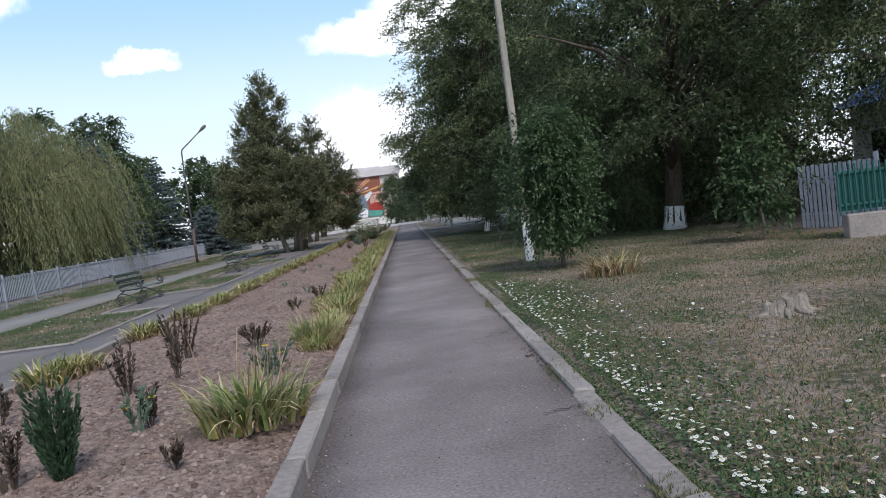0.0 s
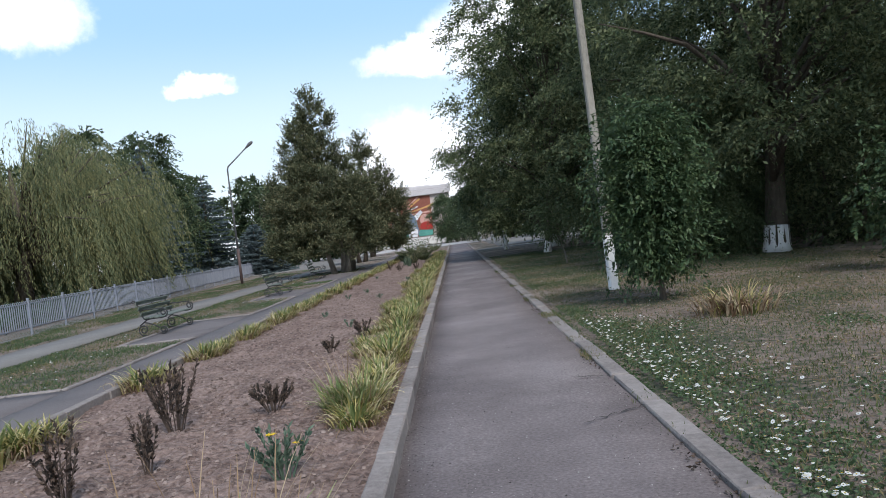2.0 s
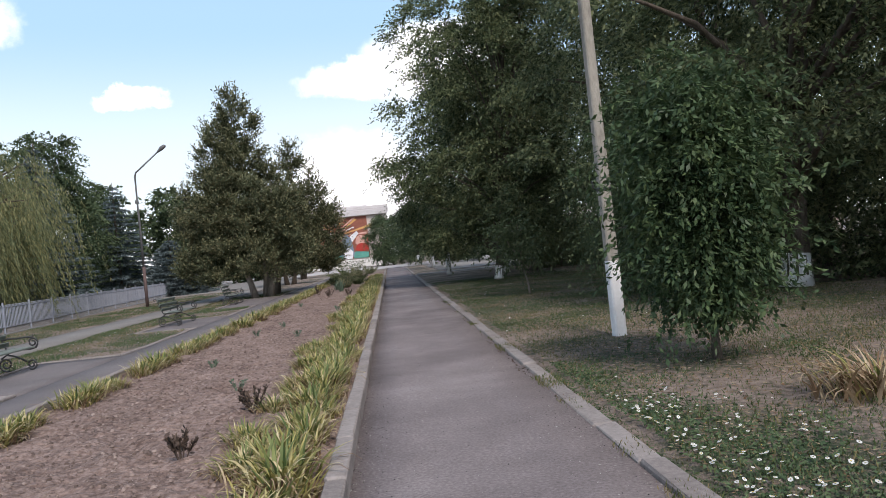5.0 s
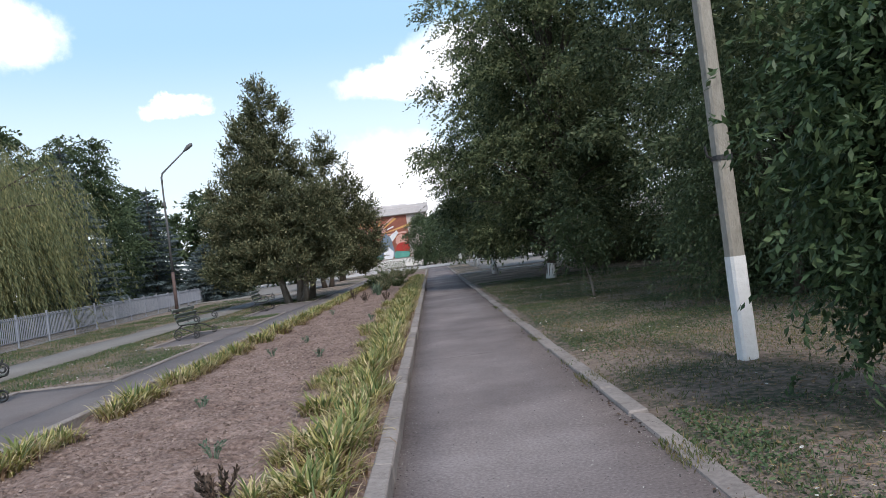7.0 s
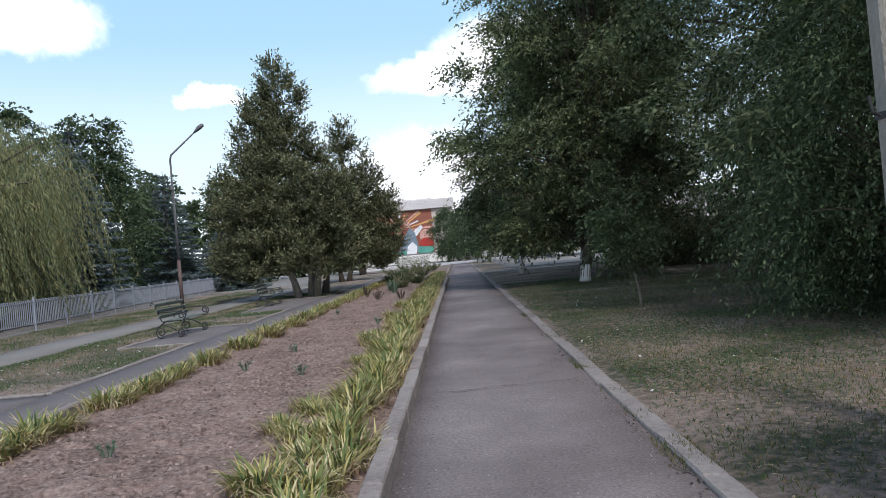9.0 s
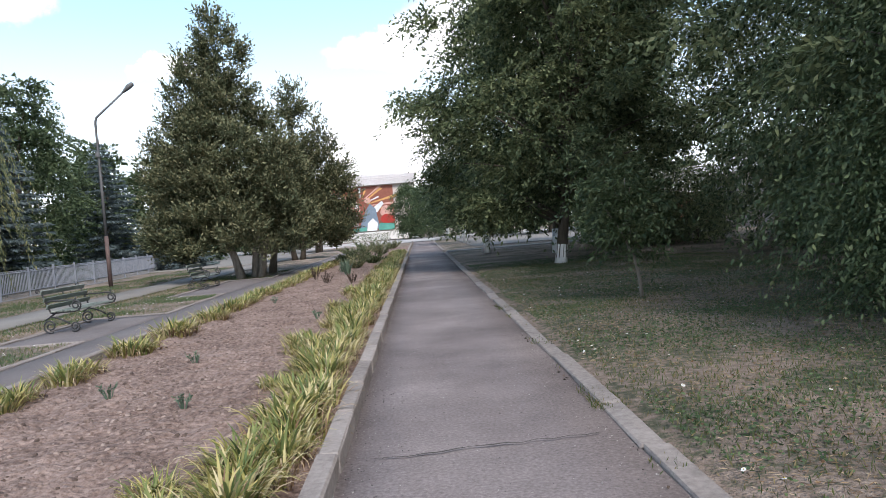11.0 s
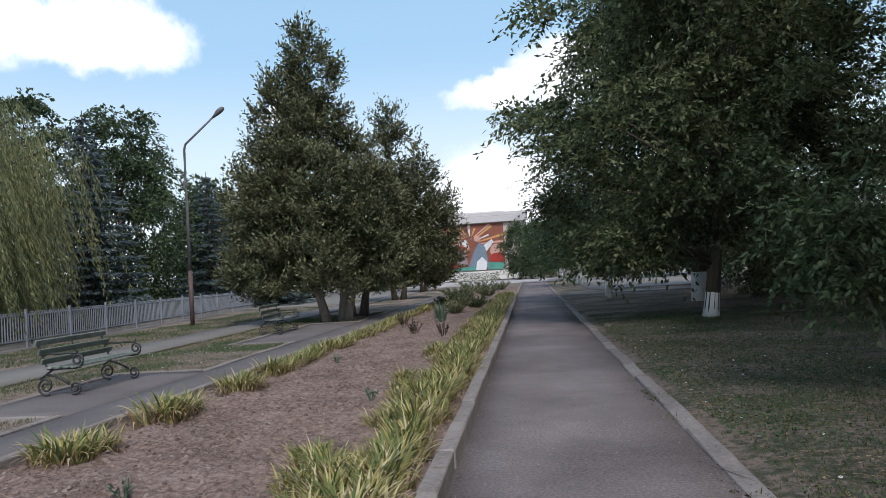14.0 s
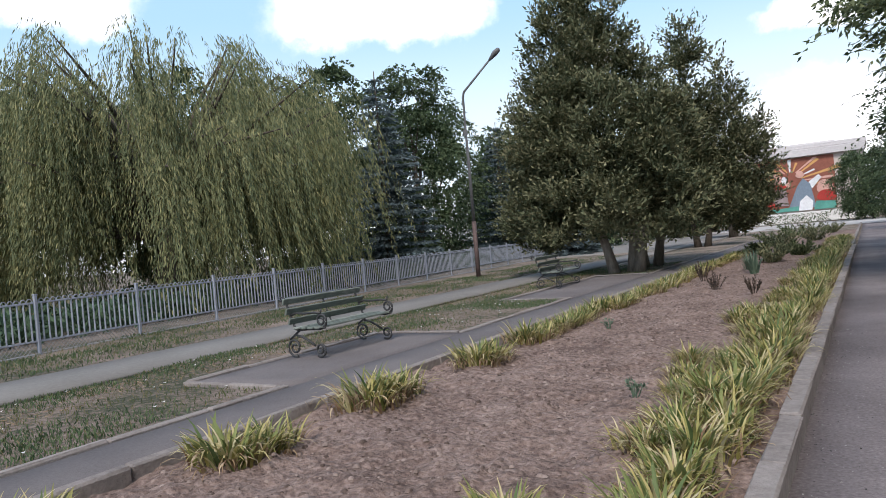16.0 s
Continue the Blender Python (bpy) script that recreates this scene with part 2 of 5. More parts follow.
ROOF = material("roof_sheet", [(0.3, (0.46, 0.43, 0.43)), (0.7, (0.62, 0.58, 0.58))], 0.4, 4, 0.8, 0.2, 12)
BLUE_ROOF = material("blue_roof", [(0.3, (0.05, 0.10, 0.30)), (0.7, (0.09, 0.17, 0.42))], 1, 8, 0.5, 0.2, 12)
DARK = material("dark_opening", [(0.3, (0.012, 0.012, 0.014)), (0.7, (0.03, 0.03, 0.034))], 1, 8, 0.4, 0.1, 12)
DEADWOOD = material("weathered_stump", [(0.3, (0.12, 0.10, 0.085)), (0.7, (0.40, 0.35, 0.30))], 4, 24, 0.95, 0.9, 50, stretch=(1, 1, 0.3), dist=0.04)
DAISY = material("white_petals", [(0.2, (0.68, 0.68, 0.66)), (0.8, (0.86, 0.86, 0.84))], 2, 20, 0.7, 0, translucent=0.3)
YELLOW = material("yellow_petals", [(0.3, (0.62, 0.42, 0.02)), (0.7, (0.8, 0.6, 0.05))], 2, 20, 0.6, 0)
ROSE_DRY = material("dry_stalks", [(0.2, (0.03, 0.027, 0.023)), (0.5, (0.075, 0.055, 0.045)), (0.85, (0.16, 0.115, 0.088))], 2, 14, 0.85, 0, island=0.7)
SAGE = material("grey_green_leaves", [(0.2, (0.075, 0.12, 0.085)), (0.8, (0.17, 0.23, 0.16))], 2, 14, 0.65, 0, island=0.6, translucent=0.25)
# thuja green, also the dark that stands in for shade behind the fence
THUJA_AND_SHADE = material("thuja_and_shade_leaves", [(0.2, (0.022, 0.05, 0.028)), (0.8, (0.06, 0.10, 0.05))], 2, 14, 0.7, 0, island=0.6)
CLOVER = material("clover_leaves", [(0.25, (0.05, 0.088, 0.042)), (0.75, (0.12, 0.168, 0.08))], 1.5, 9, 0.75, 0, island=0.6, translucent=0.2)
GRIT = material("grit", [(0.2, (0.06, 0.055, 0.055)), (0.5, (0.2, 0.185, 0.18)), (0.85, (0.38, 0.36, 0.34))], 3, 30, 0.9, 0, island=0.9)
STAIN = material("asphalt_crack", [(0.3, (0.035, 0.032, 0.03)), (0.7, (0.07, 0.062, 0.055))], 3, 30, 0.95, 0.4, 60)


# ---- mesh helpers ----
def part(name, bm, mat, parent=None, label="", smooth=False):
    """One mesh object out of a bmesh, under a thing or a part."""
    me = bpy.data.meshes.new(name)
    bm.to_mesh(me)
    bm.free()
    return part_of(name, me, mat, parent, label, smooth)


def part_of(name, me, mat, parent=None, label="", smooth=False):
    if not me.materials:
        me.materials.append(mat)
    if smooth:
        me.shade_smooth()
    ob = new(name, me)
    if parent is not None:
        ob.parent = parent
    if label:
        tagged(ob, label)
    return ob


def thing(name, label, category, x=0, y=0, z=0, rz=0, group="", kind=""):
    ob = new(name)
    ob.matrix_basis = pose(x, y, z, 0, 0, rz)
    return tagged(ob, label, category, group, kind)


def box(bm, sx, sy, sz, m=Matrix(), bevel=0.0):
    """A box of that size, centred at m, with softened edges."""
    g = bmesh.ops.create_cube(bm, size=1.0, matrix=m @ Matrix.Diagonal((sx, sy, sz, 1)))
    if bevel:
        edges = list({e for v in g["verts"] for e in v.link_edges})
        bmesh.ops.bevel(bm, geom=edges, offset=bevel, segments=1, affect="EDGES", profile=0.7)
    return bm


def tube(bm, pts, radii, seg=8, cap=True):
    """A round bar along points."""
    rings = []
    n = len(pts)
    for i, p in enumerate(pts):
        p = Vector(p)
        d = Vector(pts[min(i + 1, n - 1)]) - Vector(pts[max(i - 1, 0)])
        q = d.to_track_quat("Z", "Y")
        r = radii[i] if hasattr(radii, "__len__") else radii
        rings.append([bm.verts.new(p + q @ Vector((r * math.cos(a), r * math.sin(a), 0))) for a in [2 * math.pi * k / seg for k in range(seg)]])
    for a, b in zip(rings, rings[1:]):
        for k in range(seg):
            bm.faces.new((a[k], a[(k + 1) % seg], b[(k + 1) % seg], b[k]))
    if cap:
        bm.faces.new(rings[0][::-1])
        bm.faces.new(rings[-1])
    return bm


def mesh_np(name, verts, quads):
    me = bpy.data.meshes.new(name)
    nv, nq = len(verts), len(quads)
    me.vertices.add(nv)
    me.vertices.foreach_set("co", np.asarray(verts, dtype=np.float32).ravel())
    me.loops.add(nq * 4)
    me.loops.foreach_set("vertex_index", np.asarray(quads, dtype=np.int32).ravel())
    me.polygons.add(nq)
    me.polygons.foreach_set("loop_start", np.arange(0, nq * 4, 4, dtype=np.int32))
    me.update(calc_edges=True)
    return me


def unit(a):
    return a / np.maximum(np.linalg.norm(a, axis=1, keepdims=True), 1e-6)


def leaves_mesh(name, p, d, length, width, rng, level=None):
    """Folded four-cornered leaves at p along d, each an island of its own."""
    n = len(p)
    d = unit(d)
    s = unit(np.cross(d, rng.normal(size=(n, 3)) if level is None else rng.normal(size=(n, 3)) * level + np.array([0, 0, 1.0])))
    up = np.cross(d, s)
    l = (length * rng.uniform(0.7, 1.3, n))[:, None]
    w = (width * rng.uniform(0.7, 1.3, n))[:, None]
    v = np.stack([p, p + d * l * 0.45 + s * w * 0.5 + up * w * 0.18, p + d * l, p + d * l * 0.45 - s * w * 0.5 + up * w * 0.18], 1)
    return mesh_np(name, v.reshape(-1, 3), np.arange(n * 4).reshape(-1, 4))


def sprays(name, centres, outward, twigs, per, length, droop, leaf, rng, spread=0.8, fan=0.9):
    """Twigs that start round each centre, bend by droop, and bear leaves along them."""
    c = np.repeat(centres, twigs, 0)
    o = np.repeat(outward, twigs, 0)
    m = len(c)
    d = unit(o * np.array([1, 1, 0.7]) + rng.normal(size=(m, 3)) * np.array([fan, fan, fan * 0.55]))
    c = c + rng.normal(size=(m, 3)) * spread * np.array([0.34, 0.34, 0.2])
    ln = (length * rng.uniform(0.5, 1.25, m))[:, None, None]
    s = ((np.arange(per) + 0.5) / per)[None, :, None]
    pos = c[:, None] + d[:, None] * s * ln
    pos[:, :, 2] -= (droop * s * s * ln)[:, :, 0]
    tan = np.repeat(d[:, None], per, 1).copy()
    tan[:, :, 2] -= (2 * droop * s)[:, :, 0]
    pos = pos.reshape(-1, 3) + rng.normal(size=(m * per, 3)) * leaf[0] * 0.18
    tan = unit(tan.reshape(-1, 3)) + rng.normal(size=(m * per, 3)) * 0.55
    return leaves_mesh(name, pos, tan, leaf[0], leaf[1], rng, 0.55)


def crown_centres(n, radius, z0, z1, profile, rng, lump=0.35, shell=2.4):
    """Centres of clumps in a lumpy crown whose radius follows profile(0..1) with the height."""
    out, tries = [], 0
    ph = rng.uniform(0, 50, 3)
    while len(out) < n and tries < n * 30:
        tries += 1
        t = rng.uniform(0, 1)
        a = rng.uniform(0, 2 * math.pi)
        prof = profile(t)
        if rng.uniform() > prof + 0.12:
            continue
        k = noise.noise(Vector((math.cos(a) * 1.3 + ph[0], math.sin(a) * 1.3 + ph[1], t * 3.2 + ph[2])))
        r = radius * prof * (1 + lump * 1.6 * k) * rng.uniform(0, 1) ** (1 / shell)
        out.append((r * math.cos(a), r * math.sin(a), z0 + t * (z1 - z0)))
    return np.array(out)


def broad(t):
    return math.sin(math.pi * min(1, 0.14 + 0.82 * t)) ** 0.6


def bushy(t):
    return min(1.0, 0.30 + 1.5 * t) * (1 - max(0, t - 0.45) / 0.55) ** 0.55 + 0.04


def spire(t):
    return (1 - t) ** 0.55 * min(1, 0.45 + 3.0 * t)


def cone(t):
    return (1 - t) ** 0.75 * min(1, 0.45 + 3.0 * t)


def tree(name, label, x, y, h, r, z0, trunk_r, centres_n, twigs, per, leaf, leaf_mat, seed, group="", lime=0.0, droop=0.5, twig=1.0,
         profile=broad, bark=None, lean=(0, 0), stems=1, lump=0.35, limbs=14, shell=2.4, fan=0.9, up=0.0, boughs=()):
    rng = np.random.default_rng(seed)
    t = thing(name, label, "tree", x, y, -0.03, 0, group)
    bark = bark or BARK
    cs = crown_centres(centres_n, r, z0, h, profile, rng, lump, shell)
    cs[:, 0] += lean[0] * cs[:, 2] / h
    cs[:, 1] += lean[1] * cs[:, 2] / h
    ends = []
    for ex, ey, ez in boughs:
        fs = rng.uniform(0.45, 1.0, 6)
        ends.append(len(cs) + int(fs.argmax()))
        mid = np.array([lean[0] * ez / h, lean[1] * ez / h, ez * 1.02])
        cs = np.concatenate([cs, mid + (np.array([ex, ey, ez]) - mid) * fs[:, None] + rng.normal(size=(6, 3)) * 0.2])
    bm = bmesh.new()
    for k in range(stems):
        a = 2 * math.pi * k / max(stems, 1) + seed
        off = Vector((math.cos(a), math.sin(a), 0)) * (trunk_r * 1.5 if stems > 1 else 0)
        top = h * (0.88 if profile is cone else 0.72)
        pts, rad = [], []
        for i in range(9):
            f = i / 8
            pts.append(off * (1 + 3.5 * f) + Vector((lean[0] * f + 0.10 * math.sin(3 * f + seed) * f * 2, lean[1] * f + 0.10 * math.cos(4 * f + seed) * f * 2, top * f)))
            rad.append(trunk_r * (1.25 if i == 0 else 1.0) * (1 - 0.82 * f) + 0.01)
        tube(bm, pts, rad, 10)
    part("trunk", bm, bark, t, smooth=True)
    for i in [*ends, *rng.choice(len(cs), min(limbs, len(cs)), replace=False)]:
        e = Vector(cs[i])
        hgt = max(z0 * 0.6, min(e.z * 0.6, h * 0.6))
        b = Vector((lean[0] * hgt / h, lean[1] * hgt / h, hgt))
        mid = (b + e) / 2 + Vector((0, 0, 0.12 * (e - b).length))
        bm = bmesh.new()
        tube(bm, [b, (b + mid) / 2 + Vector((0, 0, 0.05)), mid, (mid + e) / 2 + Vector((0, 0, 0.04)), e], [trunk_r * 0.34, trunk_r * 0.27, trunk_r * 0.2, trunk_r * 0.13, 0.012], 6)
        part("limb", bm, bark, t, smooth=True)
    if lime:
        bm = bmesh.new()
        top = h * (0.88 if profile is cone else 0.72)
        pts = []
        for z in (0.02, lime * 0.4, lime):
            f = z / top
            pts.append((lean[0] * f + 0.2 * math.sin(3 * f + seed) * f, lean[1] * f + 0.2 * math.cos(4 * f + seed) * f, z))
        tube(bm, pts, [trunk_r * 1.3 + 0.012, trunk_r * 1.16 + 0.012, trunk_r * 1.06 + 0.014], 14)
        part("whitewash", bm, LIME, t, "whitewashed foot of the trunk", True)
    axis = np.stack([np.zeros(len(cs)), np.zeros(len(cs)), cs[:, 2] * 0.9 + 0.1 * (z0 + h) / 2], 1)
    outw = unit(cs - axis + np.array([0, 0, up]))
    me = sprays("crown", cs, outw, twigs, per, twig, droop, leaf, rng, fan=fan)
    part_of("crown", me, leaf_mat, t)
    return t


# ---- ground and paving ----
def lines(a, b, step, far):
    mid = list(np.arange(a, b + 1e-6, step))
    return [a - f for f in far[::-1]] + mid + [b + f for f in far]


def sheet(name, xs, ys, height, mat):
    xs, ys = np.array(xs), np.array(ys)
    v = [(x, y, height(x, y)) for y in ys for x in xs]
    nx = len(xs)
    i = np.arange(nx - 1)[None, :] + nx * np.arange(len(ys) - 1)[:, None]
    q = np.stack([i, i + 1, i + 1 + nx, i + nx], -1).reshape(-1, 4)
    me = mesh_np(name, v, q)
    ob = part_of(name, me, mat, None, "", True)
    return ob


BAYS = ((11.5, 15.2), (20.2, 24.4), (29.8, 33.7), (38.5, 45.0))


def lawn_height(x, y):
    near = -5.3 < x < 2.2 or -10.4 < x < -8.3
    bay = -7.0 < x < -5.0 and any(y0 - 0.2 < y < y1 + 0.2 for y0, y1 in BAYS)
    if near or bay:
        return -0.06
    if abs(x) > 60 or y > 130 or y < -30:
        return -0.06
    return -0.012 + 0.035 * noise.noise(Vector((x * 0.5, y * 0.5, 0))) + 0.015 * noise.noise(Vector((x * 2, y * 2, 3)))


FAR = [15, 60, 200, 700, 2500]
ground = sheet("ground", lines(-45, 45, 0.5, FAR), lines(-12, 110, 0.5, FAR), lawn_height, LAWN)
tagged(ground, "patchy dry lawn of brown and green grass", "ground", kind="structure")


def slab(name, x0, x1, y0, y1, top, mat, label, category, step=1.0, rough=0.004):
    xs = np.linspace(x0, x1, max(2, int((x1 - x0) / step) + 1))
    ys = np.linspace(y0, y1, max(2, int((y1 - y0) / step) + 1))
    ob = sheet(name, xs, ys, lambda x, y: top + rough * noise.noise(Vector((x * 1.3, y * 0.8, 7))), mat)
    md = ob.modifiers.new("depth", "SOLIDIFY")
    md.thickness, md.offset = 0.06, -1
    return tagged(ob, label, category, kind="structure")


slab("footpath", 0.0, 1.87, -10, 92, 0.0, ASPHALT, "grey asphalt footpath with worn patches and fine grit", "footpath", 0.4, 0.012)
slab("side_path", -5.1, -4.0, -10, 74, -0.004, ASPHALT_OLD, "old grey asphalt side path beside the flower bed", "footpath", 0.4, 0.008)
slab("fence_path", -10.2, -8.5, -10, 80, -0.004, PALE_PATH, "pale dusty paved path along the fence", "footpath", 0.8, 0.02)
slab("plaza", -60, 60, 92, 118, -0.008, PLAZA, "pale concrete plaza across the end of the path", "plaza", 2.0, 0.01)
slab("cross_path", 2.1, 30, 56.5, 58.5, 0.012, PALE_PATH, "pale narrow path crossing the lawn", "footpath", 1.0, 0.01)
for y0, y1 in ((11.5, 15.2), (20.2, 24.4), (29.8, 33.7), (38.5, 45.0)):
    slab("bench_bay", -6.75, -5.1, y0, y1, -0.006, ASPHALT_OLD, "asphalt bay for a bench beside the side path", "paving", 0.4, 0.008)
slab("bare_ground", -30, -9.5, 62, 92, 0.02, PALE_PATH, "pale trodden bare earth under the trees", "ground", 1.5, 0.03)
slab("bare_lawn_strip", 4, 45, 62, 92, 0.02, PALE_PATH, "pale trodden bare earth beyond the trees", "ground", 1.5, 0.03)


def soil_height(x, y):
    edge = min(x + 3.9, -0.15 - x)
    return 0.012 + 0.045 * min(1, edge / 0.8) + 0.045 * noise.noise(Vector((x * 2.2, y * 2.4, 1))) + 0.036 * noise.noise(Vector((x * 5, y * 5, 5))) + 0.03 * noise.noise(Vector((x * 11, y * 11, 9)))


bed = sheet("flower_bed_soil", np.arange(-3.95, -0.09, 0.05), np.concatenate([np.arange(-8, 6, 0.2), np.arange(6, 40, 0.05), np.arange(40, 74, 0.15)]), soil_height, SOIL)
tagged(bed, "dry brown crumbly soil of a long flower bed", "soil", kind="structure")


def clods():
    rng = np.random.default_rng(5)
    v, q = [], []
    for _ in range(30000):
        y = 6 + 40 * rng.uniform() ** 1.5
        x = rng.uniform(-3.8, -0.2)
        s = 0.004 + 0.017 * rng.uniform() ** 2.6
        base = len(v)
        z = soil_height(x, y) + s * 0.3
        for dx, dy, dz in ((-1, -1, 0), (1, -1, 0), (1, 1, 0), (-1, 1, 0), (-.5, -.6, 1), (.6, -.5, .8), (.5, .6, 1), (-.6, .5, .9)):
            v.append((x + s * dx * rng.uniform(.6, 1.3), y + s * dy * rng.uniform(.6, 1.3), z + s * (dz - 0.4) * rng.uniform(.7, 1.2)))
        q += [[base + k for k in f] for f in ((4, 5, 6, 7), (0, 1, 5, 4), (1, 2, 6, 5), (2, 3, 7, 6), (3, 0, 4, 7))]
    return part_of("soil_clods", mesh_np("soil_clods", v, q), CLOD)


tagged(clods(), "crumbs and clods of dry soil on the bed", "soil", kind="stuff")


def scattered(name, label, category, n, area, leaf, mat, seed, dens, flat=False, kind="stuff", lift=0.0):
    """Small blades or fallen leaves over an area of the lawn; dens(x, y) is the chance to keep one."""
    rng = np.random.default_rng(seed)
    x0, x1, y0, y1 = area
    pts = []
    while len(pts) < n:
        x, y = rng.uniform(x0, x1), y0 + (y1 - y0) * rng.uniform() ** 1.5
        if rng.uniform() < dens(x, y):
            pts.append((x, y, lawn_height(x, y) + lift))
    d = rng.normal(size=(n, 3)) * (1 if flat else 0.45)
    d[:, 2] = rng.uniform(0, 0.15, n) if flat else 1
    me = leaves_mesh(name, np.array(pts), d, leaf[0], leaf[1], rng)
    return tagged(part_of(name, me, mat), label, category, kind=kind)


def patch(x, y):
    return 0.5 + 0.9 * noise.noise(Vector((x * 0.45, y * 0.45, 11)))


def clover(x, y):
    """A ragged green band along the kerb, and loose patches further out."""
    band = 1.25 * math.exp(-((x - 2.1) / (0.55 + 0.35 * math.exp(-((y - 13) / 2.2) ** 2) + 0.25 * math.exp(-((y - 8) / 2.0) ** 2))) ** 2)
    return max(0.0, band * (0.75 + 0.9 * noise.noise(Vector((x * 1.3, y * 0.9, 2)))) + max(0, 1.1 * noise.noise(Vector((x * 0.9, y * 0.8, 17))) - 0.22))


scattered("lawn_grass", "short sparse grass blades, half dry", "grass", 90000, (2.15, 9.5, 3.5, 40), (0.05, 0.009), GRASS, 1, lambda x, y: patch(x, y) + 0.25)
scattered("side_grass", "short green and straw grass blades", "grass", 22000, (-8.3, -5.3, 9, 48), (0.055, 0.009), GRASS, 2,
          lambda x, y: 0.0 if x > -6.8 and (11.5 < y < 15.2 or 20.2 < y < 24.4 or 29.8 < y < 33.7 or 38.5 < y < 45) else patch(x, y) + 0.4)
scattered("fence_grass", "short grass along the fence", "grass", 14000, (-13.5, -10.3, 20, 55), (0.07, 0.012), GRASS, 3, lambda x, y: patch(x, y) + 0.4)
scattered("fallen_leaves", "small dry brown fallen leaves", "leaves", 7000, (2.25, 9.5, 3.5, 36), (0.035, 0.02), STRAW, 4, lambda x, y: 1.0, True, lift=0.008)
scattered("clover_leaves", "low green clover around the daisies", "clover", 34000, (2.06, 7.5, 4, 18), (0.03, 0.022), CLOVER, 41,
          lambda x, y: clover(x, y), True, lift=0.012)


scattered("straw_litter", "flattened dry straw-coloured grass", "grass", 60000, (2.2, 10, 3.5, 36), (0.055, 0.006), STRAW, 43,
          lambda x, y: max(0.05, 0.45 - 1.3 * noise.noise(Vector((x * 0.9, y * 1.8, 21)))), True, lift=0.01)
scattered("dark_grass", "low dark green grass patches", "grass", 45000, (2.2, 10, 3.5, 42), (0.036, 0.008), CLOVER, 44,
          lambda x, y: max(0.02, 1.6 * noise.noise(Vector((x * 0.7, y * 1.3, 31)))), lift=0.0)
scattered("side_straw", "flattened dry straw-coloured grass", "grass", 7000, (-8.3, -6.9, 9, 48), (0.06, 0.008), STRAW, 45,
          lambda x, y: max(0.05, 0.4 - 1.3 * noise.noise(Vector((x * 0.9, y * 0.9, 25)))), True, lift=0.01)


scattered("side_green", "low green grass beside the benches", "grass", 26000, (-8.4, -5.3, 9, 50), (0.055, 0.014), CLOVER, 47,
          lambda x, y: 0.0 if x > -6.9 and any(y0 < y < y1 for y0, y1 in BAYS) else max(0.03, 0.25 + 1.5 * noise.noise(Vector((x * 0.8, y * 0.6, 51)))))
scattered("fence_green", "low green grass along the fence", "grass", 16000, (-13.6, -10.3, 18, 60), (0.07, 0.018), CLOVER, 48,
          lambda x, y: max(0.03, 0.3 + 1.5 * noise.noise(Vector((x * 0.8, y * 0.6, 61)))))


scattered("shade_clover", "low green clover on the shaded lawn", "clover", 42000, (2.2, 9.0, 20, 43), (0.034, 0.02), CLOVER, 49,
          lambda x, y: min(1, max(0.0, (y - 20) / 6)) * max(0.04, 0.45 + 1.3 * noise.noise(Vector((x * 0.6, y * 0.6, 71)))), True, lift=0.014)


def grit():
    g = np.random.default_rng(46)
    n = 9000
    x = np.where(g.uniform(size=n) < 0.45, np.abs(g.normal(size=n)) * 0.16, g.uniform(0.0, 1.9, n))
    x = np.where(g.uniform(size=n) < 0.2, 1.9 - np.abs(g.normal(size=n)) * 0.12, x)
    y = 3.5 + 30 * g.uniform(size=n) ** 1.4
    z = np.array([0.012 * noise.noise(Vector((px * 1.3, py * 0.8, 7))) for px, py in zip(x, y)]) + 0.002
    me = leaves_mesh("grit", np.stack([x, y, z], 1), g.normal(size=(n, 3)) * np.array([1, 1, 0.15]), 0.012, 0.011, g)
    return tagged(part_of("grit", me, GRIT), "loose grit and crumbs on the asphalt", "grit", kind="stuff")


grit()


